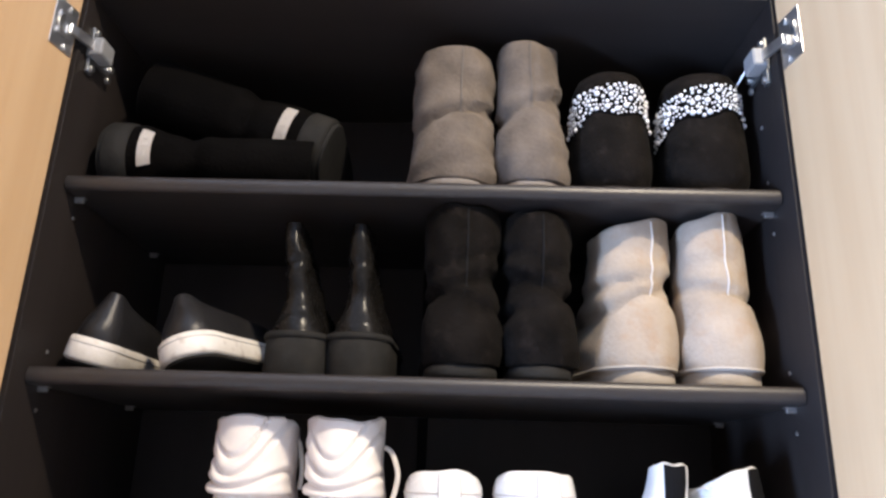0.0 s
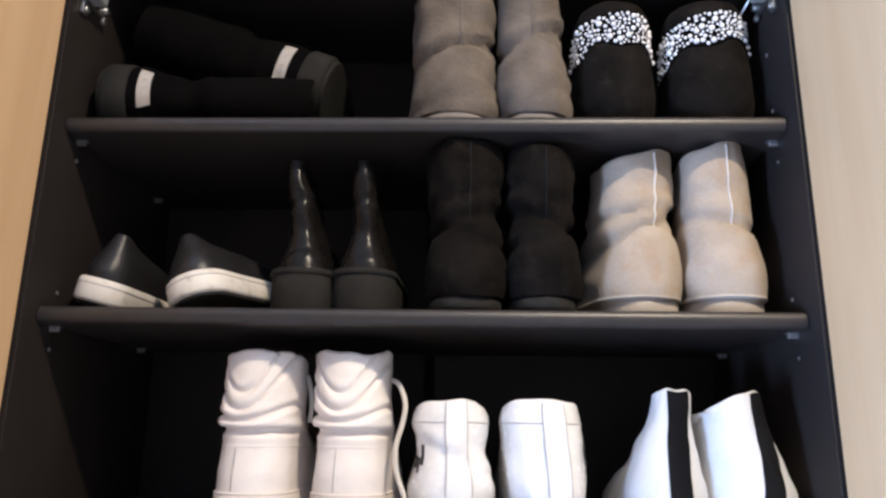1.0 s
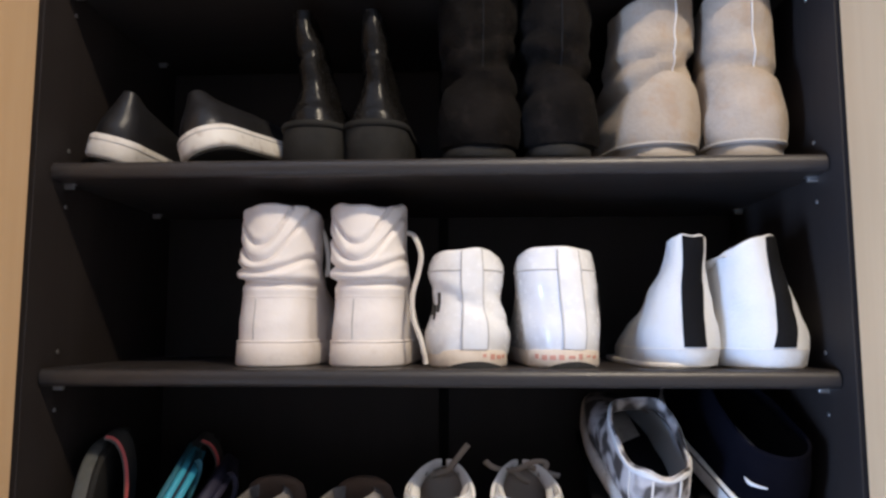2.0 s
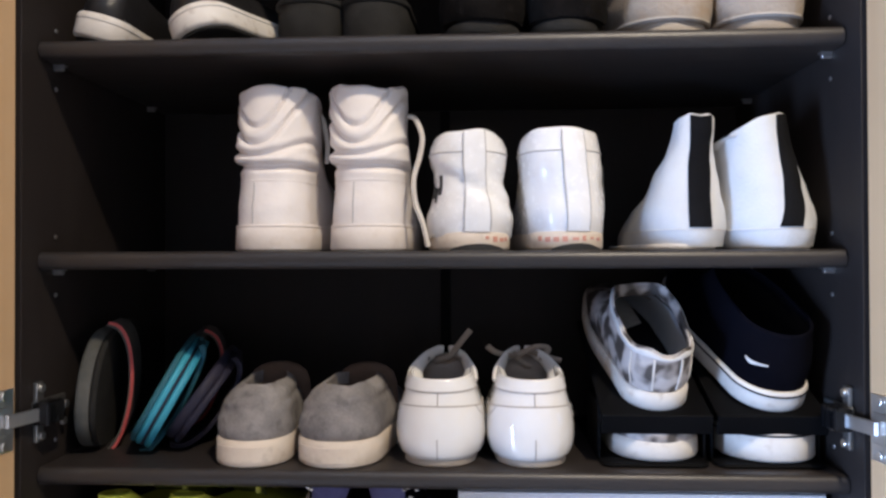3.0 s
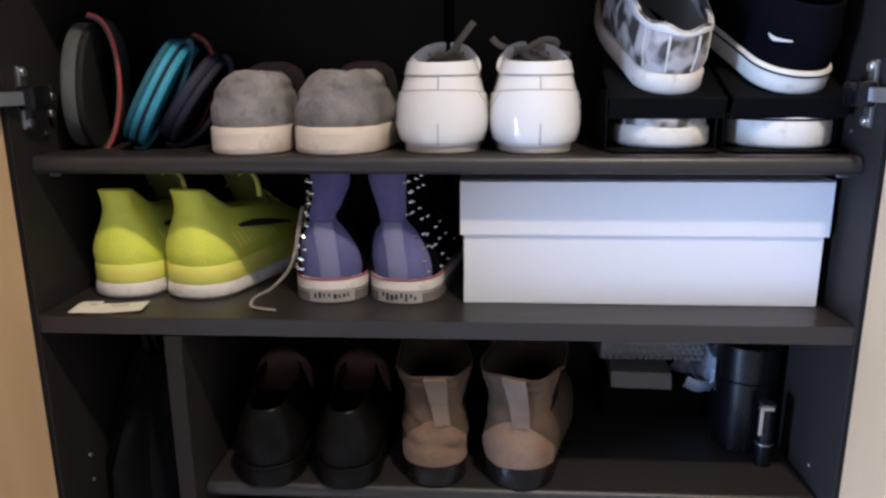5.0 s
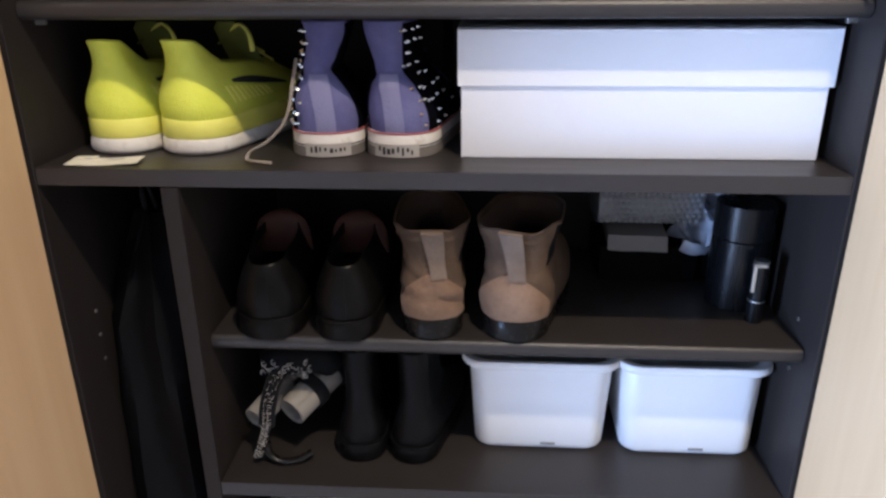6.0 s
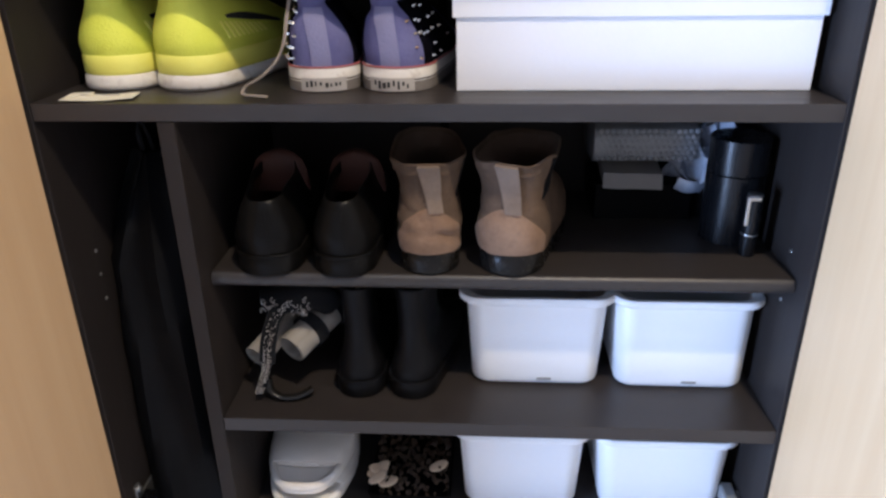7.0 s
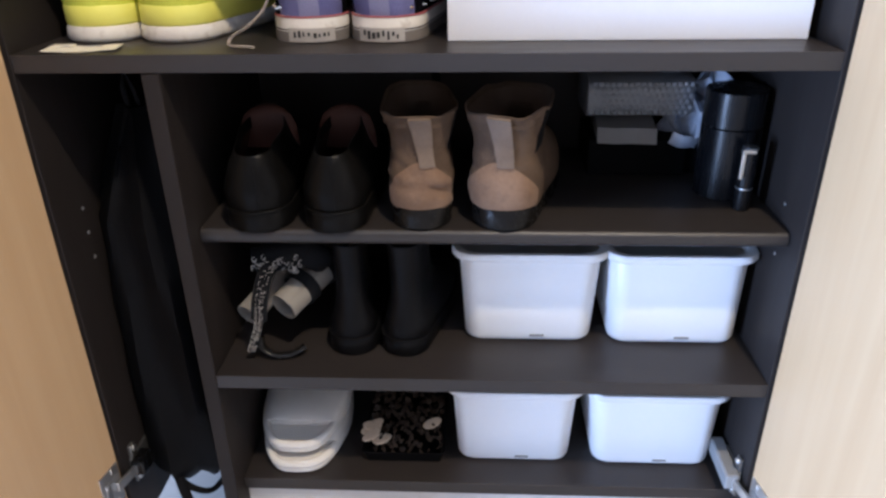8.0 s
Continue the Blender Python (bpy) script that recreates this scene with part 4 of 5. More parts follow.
# grey canvas slip-ons
G = "pair of grey canvas slip-ons"
for x, hw, yaw, seed in ((-0.182, 0.0375, 3, 1.0), (-0.0945, 0.0420, -7, 6.0)):
    la = Last([(0.022, 0.004, 0.245, hw - 0.002, hw + 0.003), (0.034, 0.001, 0.243, hw, hw + 0.003), (0.046, 0.002, 0.22, hw - 0.001, hw), (0.058, 0.005, 0.17, hw - 0.0035, hw - 0.003, 0.01, 0.001), (0.067, 0.009, 0.135, hw - 0.008, hw - 0.006, 0.02, 0.002), (0.074, 0.013, 0.125, hw - 0.013, hw - 0.010, 0.03, 0.003), (0.079, 0.018, 0.118, hw - 0.021, hw - 0.015, 0.02, 0.004)],
              wrinkle=0.0018, scale=42, seed=seed, folds=((0.058, 0.0014, 0.15, 0.004),), ruffle=0.0025)
    t = shoe("slip_on", pose(x, 0.030, R4, 0, 0, yaw), la, "washed grey canvas slip-on with a cream rubber sole", G, M["grey_canvas"], (0.027, -0.001, 0.25, hw + 0.001, hw + 0.005, {"round_edge": 0.003}), M["cream_rubber"], M["brown_lining"], 0.003, 0.045, "shoe")
    so = Last([(0.0, -0.001, 0.25, hw + 0.001, hw + 0.005), (0.013, -0.001, 0.25, hw + 0.001, hw + 0.005), (0.027, -0.001, 0.25, hw + 0.001, hw + 0.005)])
    part("heel_label", so.patch(-0.95, 0.62, 0.006, 0.021, 0.0010, 12, 3), M["cream_rubber"], t, smooth=True)
    part("tongue", add_rings(bmesh.new(), [[(0.009 + w * math.cos(q), 0.115 + dy + 0.006 * math.sin(q), z - 0.010) for q in [k * math.pi / 8 for k in range(16)]] for z, w, dy in ((0.055, 0.034, 0.0), (0.080, 0.033, -0.004), (0.091, 0.029, -0.003), (0.097, 0.021, -0.002), (0.100, 0.011, 0.0))]), M["brown_lining"], t, smooth=True)

# white patent lace-ups
G = "pair of white patent lace-ups"
for i, (x, hw, yaw) in enumerate(((0.007, 0.0435, -2), (0.098, 0.0425, 3))):
    la = Last([(0.006, 0.006, 0.25, hw - 0.0075, hw), (0.016, 0.001, 0.252, hw - 0.0025, hw + 0.002), (0.030, 0.0, 0.245, hw, hw + 0.002), (0.046, 0.001, 0.22, hw - 0.001, hw), (0.061, 0.004, 0.17, hw - 0.0035, hw - 0.003), (0.075, 0.008, 0.14, hw - 0.0080, hw - 0.007, 0.04), (0.086, 0.011, 0.13, hw - 0.0115, hw - 0.010, 0.10)], wrinkle=0.0004, seed=i * 4.0)
    t = shoe("lace_up", pose(x, 0.034, R4, 0, 0, yaw), la, "white patent leather lace-up shoe with loose laces", G, M["white_patent"], (0.009, 0.005, 0.248, hw - 0.0075, hw, {"round_edge": 0.002}), M["pale_sole"], M["grey_canvas"], 0.003, 0.045, "shoe")
    part("back_seam", la.seam(0.0, 0.010, 0.030, 0.008, 0.0022), M["edge_shade"], t)
    part("back_seam", la.seam(0.0, 0.061, 0.074, 0.008, 0.0012), M["edge_shade"], t)
    part("collar_band", la.patch(-1.5, 1.5, 0.0750, 0.0858, 0.0016, 16, 5), M["white_patent"], t, smooth=True)
    part("heel_panel", la.patch(-1.9, 1.9, 0.012, lambda h: 0.0605 - 0.006 * abs(2 * h - 1) ** 2, 0.0016, 24, 10), M["white_patent"], t, smooth=True)
    part("panel_seam", la.patch(-1.9, 1.9, lambda h: 0.0606 - 0.006 * abs(2 * h - 1) ** 2, lambda h: 0.0619 - 0.006 * abs(2 * h - 1) ** 2, 0.0009, 24, 1), M["edge_shade"], t)
    part("collar_seam", la.patch(-1.5, 1.5, 0.0738, 0.0750, 0.0009, 16, 1), M["edge_shade"], t)
    for s in (-1, 1):
        part("quarter_edge", la.patch(s * 1.02, s * 1.60, lambda h: 0.0590 - 0.016 * h ** 0.6, lambda h: 0.0600 - 0.016 * h ** 0.6, 0.0021, 10, 1), M["thread"], t)
        part("facing", add_tube(bmesh.new(), spline([(s * 0.029, 0.055, 0.078), (s * 0.0270, 0.075, 0.088), (s * 0.020, 0.098, 0.097), (s * 0.011, 0.115, 0.101), (s * 0.005, 0.12, 0.101)]), 0.0085, 10, 0.4, (0, 1, 0.3)), M["white_patent"], t, smooth=True)
        part("eyelet", cylinder((s * 0.019, 0.096, 0.0960), (0, -0.7, 0.7), 0.003, 0.002, 12), M["zinc"], t)
    cords = ([[(-0.012, 0.105, 0.092), (0.004, 0.10, 0.098), (0.012, 0.098, 0.108), (0.024, 0.096, 0.124), (0.028, 0.096, 0.129)], [(-0.014, 0.112, 0.098), (-0.002, 0.108, 0.088), (0.012, 0.11, 0.094)]] if not i else
             [[(-0.040, 0.09, 0.112), (-0.030, 0.095, 0.104), (-0.012, 0.10, 0.100), (0.004, 0.104, 0.104), (0.022, 0.10, 0.099), (0.040, 0.098, 0.094)], [(-0.005, 0.10, 0.100), (0.012, 0.096, 0.110), (0.026, 0.098, 0.108), (0.022, 0.10, 0.098)], [(-0.012, 0.104, 0.102), (0.0, 0.102, 0.090), (0.008, 0.104, 0.086)]])
    part("tongue", add_rings(bmesh.new(), [[(w * math.cos(q), 0.108 + dy + 0.005 * math.sin(q), z) for q in [k * math.pi / 8 for k in range(16)]] for z, w, dy in ((0.06, 0.031, 0.0), (0.080, 0.030, 0.0), (0.090, 0.024, 0.004), (0.096, 0.016, 0.008), (0.099, 0.008, 0.010))]), M["grey_lace"], t, smooth=True)
    for c in cords:
        part("shoelace", add_tube(bmesh.new(), spline(c), 0.0034, 8, 0.4, (0, 1, 0.4)), M["grey_lace"], t, smooth=True)


# two stackers, each with a shoe on top and its pair beneath
def stacker(x, y):
    t = thing("shoe_stacker", pose(x, y, R4), "black plastic shoe stacker holding a pair of sneakers", "shoe rack", "shoe stackers")
    part("base", add_rings(bmesh.new(), [rrect(0.105, 0.22, 0.012, 0.0, 0, 0.11), rrect(0.109, 0.224, 0.012, 0.002, 0, 0.11), rrect(0.107, 0.222, 0.012, 0.004, 0, 0.11)]), M["black_plastic"], t, smooth=True)
    for s in (-1, 1):
        part("upright", box((s * 0.0520, 0.020, 0.003), (s * 0.0545, 0.10, 0.060), 0.001), M["black_plastic"], t)
    m = Matrix.Translation((0, 0.0, 0.049)) @ Matrix.Rotation(radians(23), 4, "X")
    deck = box((-0.0545, 0, 0), (0.0545, 0.20, 0.004), 0.0012, m)
    part("deck", deck, M["black_plastic"], t)
    part("front_lip", box((-0.0545, -0.004, -0.016), (0.0545, 0.0, 0.006), 0.0012, m), M["black_plastic"], t)
    part("prop", box((-0.04, 0.17, 0.003), (0.04, 0.176, 0.118), 0.001), M["black_plastic"], t)
    return t


stacker(0.2230, 0.048)
stacker(0.3370, 0.048)

G = "pair of printed grey sneakers"
CAMO = [(0.020, 0.003, 0.25, 0.0295, 0.038), (0.036, 0.000, 0.246, 0.0328, 0.039), (0.047, 0.000, 0.21, 0.0338, 0.039), (0.054, 0.001, 0.150, 0.0332, 0.038, 0.06), (0.059, 0.002, 0.128, 0.0332, 0.038, 0.16), (0.063, 0.003, 0.118, 0.0336, 0.039, 0.26)]
for m, nm in ((pose(0.2200, 0.054, R4 + 0.0530, 21, 0, 6), "up"), (pose(0.2235, 0.050, R4 + 0.0042, 0, 0, 0), "low")):
    sl = CAMO if nm == "up" else [(r[0] * 0.55, r[1], r[2] - 0.03, r[3] * 1.20, r[4] * 1.10) for r in CAMO[:4]]
    la = Last(sl, ruffle=0.009 if nm == "up" else 0.004, wrinkle=0.0014, scale=45, seed=2.0)
    t = shoe("sneaker", m, la, "grey printed slip-on sneaker with a white sole", G, M["camo"], (0.022, -0.001, 0.254 if nm == "up" else 0.22, 0.0335 if nm == "up" else 0.0450, 0.043 if nm == "up" else 0.047, {"round_edge": 0.005, "spring": 0.012 if nm == "up" else 0.0}), M["white_rubber"], M["pale_lining"], 0.004, 0.05, "sneaker")
    if nm == "up":
        part("insole", sole_mesh(0.003, 0.010, 0.225, 0.030, 0.036, 0.001), M["black_lining"], t).location.z = 0.024
        part("collar", la.belt(lambda a: 0.0590, 0.0036, 0.0018), M["white_canvas"], t, smooth=True)
        for a in (-1.1, -0.35, 0.4, 1.15):
            part("panel_seam", la.seam(a, 0.024, 0.058, 0.03, 0.0012), M["white_rubber"], t, smooth=True)

G = "pair of black and white sneakers"
BLACK = [(0.024, 0.003, 0.25, 0.036, 0.042), (0.045, 0.003, 0.246, 0.0365, 0.042), (0.058, 0.006, 0.21, 0.0365, 0.04), (0.070, 0.010, 0.17, 0.036, 0.038, 0.04), (0.080, 0.012, 0.15, 0.035, 0.036, 0.12)]
for m, nm in ((pose(0.3310, 0.054, R4 + 0.0535, 24, 0, 12), "up"), (pose(0.3370, 0.050, R4 + 0.0042, 0, 0, 0), "low")):
    sl = BLACK if nm == "up" else [(r[0] * 0.6, r[1], r[2] - 0.03, r[3] * 1.27, r[4] * 1.12) for r in BLACK[:4]]
    la = Last(sl, wrinkle=0.0010, scale=45, seed=7.0)
    t = shoe("sneaker", m, la, "black canvas sneaker with a thick white sole", G, M["navy_canvas"], (0.024 if nm == "up" else 0.031, -0.001, 0.254 if nm == "up" else 0.22, 0.0385 if nm == "up" else 0.0485, 0.046 if nm == "up" else 0.0495, {"round_edge": 0.004, "spring": 0.012 if nm == "up" else 0.0}), M["white_rubber"], M["black_lining"], 0.004, 0.05, "sneaker")
    sw = 0.0385 if nm == "up" else 0.0485
    so = Last([(z, -0.001, 0.254 if nm == "up" else 0.22, sw, 0.046 if nm == "up" else 0.0495) for z in (0.0, 0.012, 0.025 if nm == "up" else 0.032)])
    part("sole_line", so.belt(lambda a: 0.0185 if nm == "up" else 0.0265, 0.0018, 0.0008), M["navy_canvas"], t)
    if nm == "up":
        part("emblem", la.patch(-1.22, -0.58, lambda h: 0.0445 + 0.006 * (0.30 - h) ** 2 * 10 * (h < 0.3) + 0.0050 * h, lambda h: 0.0455 + 0.006 * (0.30 - h) ** 2 * 10 * (h < 0.3) + 0.0050 * h + 0.0035 * (1 - h) * min(1, 5 * h), 0.0010, 20, 2), M["white_canvas"], t, "small white curved emblem")

# fifth row: yellow running shoes
G = "pair of yellow running shoes"
for i, (x, hw, yaw) in enumerate(((-0.332, 0.0405, -6), (-0.251, 0.0425, -16))):
    la = Last([(0.034, 0.002, 0.255, hw - 0.003, hw), (0.048, -0.001, 0.25, hw - 0.003, hw), (0.064, 0.001, 0.215, hw - 0.008, hw - 0.005), (0.080, 0.006, 0.170, hw - 0.0155, hw - 0.013), (0.093, 0.008, 0.130, hw - 0.0210, hw - 0.018, -0.06), (0.106, 0.006, 0.075, hw - 0.0240, hw - 0.022, -0.22), (0.118, 0.002, 0.036, hw - 0.0245, hw - 0.0245, -0.12)], wrinkle=0.0010, scale=32, seed=2.0 + i)
    t = shoe("running_shoe", pose(x, 0.060, R5, 0, 0, yaw), la, "lime yellow knit running shoe with a white foam sole", G, M["yellow_knit"], (0.017, -0.001, 0.262, hw - 0.001, hw + 0.005, {"round_edge": 0.005, "spring": 0.012, "flare": 0.0015}), M["white_rubber"], M["dark_knit"], 0.004, 0.05, "sneaker")
    part("midsole", sole_mesh(0.023, 0.0, 0.258, hw - 0.0015, hw + 0.003, 0.004, 0.010), M["yellow_foam"], t, smooth=True).location.z = 0.015
    for k in range(9):
        a = 1.62 + 0.045 * k
        part("rib", la.seam(a, 0.050, 0.068 - 0.001 * k, 0.010, 0.0014, 6), M["yellow_foam"], t)
    part("emblem", la.patch(1.72, 2.25, lambda h: 0.070 - 0.014 * h, lambda h: 0.073 - 0.014 * h + 0.010 * h * (1 - h) * 2, 0.0016, 12, 2), M["ink"], t, "black tapered side emblem")
    part("tongue", add_rings(bmesh.new(), [[(w * math.cos(q), 0.125 + dy + 0.005 * math.sin(q), z) for q in [k * math.pi / 8 for k in range(16)]] for z, w, dy in ((0.07, 0.022, 0.02), (0.10, 0.022, 0.0), (0.122, 0.02, -0.016), (0.130, 0.012, -0.02))]), M["dark_knit"], t, smooth=True)
    for k in range(4):
        y, z = 0.118 + 0.018 * k, 0.112 - 0.011 * k
        part("shoelace", add_tube(bmesh.new(), spline([(-0.022, y, z - 0.008), (0, y - 0.004, z + 0.004), (0.022, y + 0.006, z - 0.008)]), 0.0028, 8, 0.5), M["yellow_foam" if k else "dark_knit"], t, smooth=True)
    part("lace_loop", add_tube(bmesh.new(), spline([(0.0, 0.11, 0.118), (0.02, 0.10, 0.128), (0.034, 0.095, 0.118), (0.04, 0.09, 0.10)]), 0.0028, 8, 0.6), M["yellow_foam"], t, smooth=True)

# studded lavender high-tops
G = "pair of studded lavender high-tops"
CONE = [(0.0022, 0.0), (0.0014, 0.0014), (0.0004, 0.0036)]
for i, (x, yaw, seed, c1, c2) in enumerate(((-0.112, 7, 3, -0.006, 0.003), (-0.032, -8, 8, -0.009, -0.013))):
    la = Last([(0.020, 0.003, 0.25, 0.0345, 0.042), (0.036, 0.002, 0.245, 0.0350, 0.041), (0.053, 0.004, 0.21, 0.0330, 0.036, 0, c1 * 0.3), (0.070, 0.009, 0.17, 0.0265, 0.03, 0, c1 * 0.7), (0.088, 0.014, 0.14, 0.0165, 0.024, 0, c1), (0.106, 0.011, 0.118, 0.0180, 0.024, 0, (c1 + c2) / 2), (0.124, 0.007, 0.112, 0.0215, 0.026, 0, c2), (0.136, 0.006, 0.112, 0.0225, 0.026, 0, c2)], wrinkle=0.0014, scale=40, seed=seed, folds=((0.086, 0.002, 0.2, 0.005),))
    t = shoe("high_top", pose(x, 0.055, R5, 0, 0, yaw), la, "lavender blue canvas high-top with silver cone studs", G, M["denim"], (0.026, -0.001, 0.252, 0.0375, 0.045, {"round_edge": 0.002}), M["white_rubber"], M["navy_canvas"], 0.003, 0.05, "sneaker")
    for s in (-1, 1):
        part("side_panel", la.patch(s * 1.05, s * 2.3, 0.026, 0.134, 0.0010, 12, 14), M["navy_canvas"], t, smooth=True)
    arc = lambda v, la=la: 0.0085 / float(la.row(la.level(0.026 + 0.06 * v))[3])
    part("heel_strip", la.patch(lambda v: -arc(v), arc, 0.025, 0.084, 0.0020, 4, 12), M["denim_pale"], t, smooth=True)
    so = Last([(z, -0.001, 0.252, 0.0375, 0.045) for z in (0.0, 0.012, 0.027)])
    part("red_line", so.belt(lambda a: 0.0248, 0.0013, 0.0008), M["red_line"], t)
    part("black_line", so.belt(lambda a: 0.0122, 0.0010, 0.0007), M["ink"], t)
    part("outsole_band", so.belt(lambda a: 0.0006, 0.0102, 0.0006), M["grey_sole"], t, smooth=True)
    part("heel_label", so.patch(-0.56, 0.62, 0.0015, 0.0150, 0.0016, 8, 3), M["label"], t, smooth=True)
    part("writing", bars(so, -0.42, 0.50, 0.0035, 0.0130, 8, 0.0022, seed), M["ink"], t, "black scribbled marks")
    bm = bmesh.new()
    rnd = random.Random(seed)
    side = (-1,) if not i else (1,)
    for s in (-1, 1):
        for r in range(9):
            for c in range(7 if s in side else 0):
                if rnd.random() < 0.42:
                    continue
                a = s * ((0.72 if s in side else 0.85) + 0.20 * c + (0.10 if r % 2 else 0) + rnd.uniform(-0.03, 0.03))
                u = la.level(0.033 + 0.0118 * r + rnd.uniform(-0.001, 0.001))
                p, nn = la.at(a, u, 0.0012), la.normal(a, u)
                q = nn.orthogonal().normalized()
                add_rings(bm, [circle(p + nn * h, q, nn.cross(q), rr, 7) for rr, h in CONE])
    ob = part("stud_field", bm, M["steel"], t, "silver cone studs")
    ob["kind"] = "stuff"
    if not i:
        part("shoelace", add_tube(bmesh.new(), spline([(-0.028, 0.03, 0.098), (-0.031, 0.010, 0.075), (-0.034, 0.0, 0.055), (-0.042, -0.004, 0.036), (-0.058, -0.008, 0.020), (-0.075, -0.006, 0.010), (-0.078, -0.012, 0.003), (-0.066, -0.022, 0.003), (-0.052, -0.026, 0.0024)]), 0.0019, 8, 0.8), M["grey_lace"], t, smooth=True)

# white box and paper tag
bx = thing("shoe_box", pose(0.2085, 0.058, R5), "long white cardboard shoe box with its lid on", "box")
part("body", box((-0.1805, 0.003, 0.0), (0.1805, 0.235, 0.122), 0.0012), M["card"], bx)
part("lid", add_box(box((-0.1840, 0.0, 0.074), (0.1840, 0.0022, 0.131), 0.0006), (-0.1840, 0.0, 0.1285), (0.1840, 0.238, 0.131), 0.0006), M["card"], bx)
for s in (-1, 1):
    part("lid_side", box((s * 0.1840, 0.0022, 0.074), (s * 0.1818, 0.238, 0.1285), 0.0006), M["card"], bx)
tg = thing("paper_tag", pose(-0.338, 0.026, R5, 0, 0, 8), "small cream paper tag lying on the shelf", "paper")
part("sheet", add_rings(bmesh.new(), [[(x, y, z + 0.0016 * math.sin(40 * x) ** 2 + 0.0006) for x in (-0.036, -0.024, -0.012, 0, 0.012, 0.024, 0.036)] for y, z in ((-0.015, 0.0), (0.015, 0.0), (0.015, 0.0005), (-0.015, 0.0005), (-0.015, 0.0))], False, False, False), M["paper"], tg)
part("fold", box((-0.034, 0.006, 0.0012), (-0.012, 0.018, 0.0034), 0.0006), M["paper"], tg)
part("print", add_box(box((-0.022, 0.0055, 0.0030), (-0.016, 0.009, 0.0036)), (0.0, 0.004, 0.0024), (0.018, 0.006, 0.0030)), M["thread"], tg)

# sixth row: black leather shoes
G = "pair of black leather shoes"
for i, (x, hw, yaw) in enumerate(((-0.181, 0.0385, 3), (-0.0955, 0.0365, -2))):
    la = Last([(0.022, 0.004, 0.26, hw - 0.004, hw + 0.006), (0.040, 0.001, 0.255, hw - 0.002, hw + 0.005), (0.054, 0.002, 0.22, hw - 0.005, hw - 0.001), (0.066, 0.005, 0.17, hw - 0.009, hw - 0.005, 0.03), (0.076, 0.008, 0.145, hw - 0.0135, hw - 0.008, 0.09), (0.084, 0.012, 0.135, hw - 0.0180, hw - 0.011, 0.15)], wrinkle=0.0007, seed=4.0 * i)
    t = shoe("dress_shoe", pose(x, 0.018, R6, 0, 0, yaw), la, "polished black leather shoe with red-brown lining", G, M["dress_black"], (0.024, 0.001, 0.260, hw - 0.002, hw + 0.006, {"round_edge": 0.002}), M["dress_black"], M["red_lining"], 0.003, 0.05, "shoe")
    part("back_seam", la.patch(-0.15, 0.15, 0.026, 0.075, 0.0008, 4, 12), M["dress_black"], t, smooth=True)
    part("tongue", add_rings(bmesh.new(), [[(w * math.cos(q), 0.125 + dy + 0.006 * math.sin(q), z) for q in [k * math.pi / 8 for k in range(16)]] for z, w, dy in ((0.06, 0.033, 0.0), (0.088, 0.032, -0.006), (0.101, 0.027, -0.006), (0.108, 0.019, -0.004), (0.112, 0.009, 0.0))]), M["red_lining"], t, smooth=True)
    part("welt", sole_mesh(0.004, 0.0, 0.261, hw - 0.001, hw + 0.008, 0.0015), M["dress_black"], t, smooth=True).location.z = 0.021

# brown suede ankle boots
G = "pair of brown suede ankle boots"
for i, (x, hw, yaw) in enumerate(((-0.002, 0.0345, 4), (0.0900, 0.0380, -14))):
    la = Last([(0.022, 0.005, 0.25, hw - 0.002, hw + 0.008), (0.038, 0.001, 0.25, hw, hw + 0.007), (0.055, 0.0, 0.23, hw, hw + 0.003), (0.072, 0.003, 0.19, hw - 0.003, hw), (0.090, 0.008, 0.145, hw - 0.004, hw - 0.003), (0.106, 0.006, 0.125, hw - 0.001, hw - 0.001, 0.02), (0.118, 0.003, 0.130, hw + 0.003, hw + 0.003, 0.05), (0.128, -0.001, 0.134, hw + 0.006, hw + 0.006, 0.08)],
              wrinkle=0.0014, scale=36, ruffle=0.008, seed=5.0 * i + 1, folds=((0.050, 0.003, -0.1, 0.0045), (0.060, 0.0022, -0.7, 0.0045)) if not i else ((0.075, 0.0015, 0.2, 0.006),))
    # upper darkened by colour for shelf shade; the counter is a lighter panel
    t = shoe("ankle_boot", pose(x, 0.024, R6, 0, 0, yaw), la, "brown suede ankle boot with a pull tab and black heel", G, M["shaded_brown_suede"], (0.026, 0.004, 0.25, hw - 0.003, hw + 0.008, {"round_edge": 0.003, "flare": 0.001}), M["gloss_black"], M["brown_lining"], 0.003, 0.08, "boot")
    part("pull_tab", la.patch(lambda v: -0.02 - 0.22 * v, lambda v: 0.42 - 0.18 * v, 0.074, 0.1275, 0.0042, 6, 14), M["tab_suede"], t, smooth=True)
    part("heel_counter", la.patch(-1.3, 1.3, 0.026, lambda h: 0.080 - 0.035 * abs(2 * h - 1) ** 1.6, 0.0014, 18, 10), M["brown_suede"], t, smooth=True)
    part("elastic", la.patch(1.25, 1.75, 0.085, 0.126, 0.0008, 8, 8), M["black_web"], t, smooth=True)

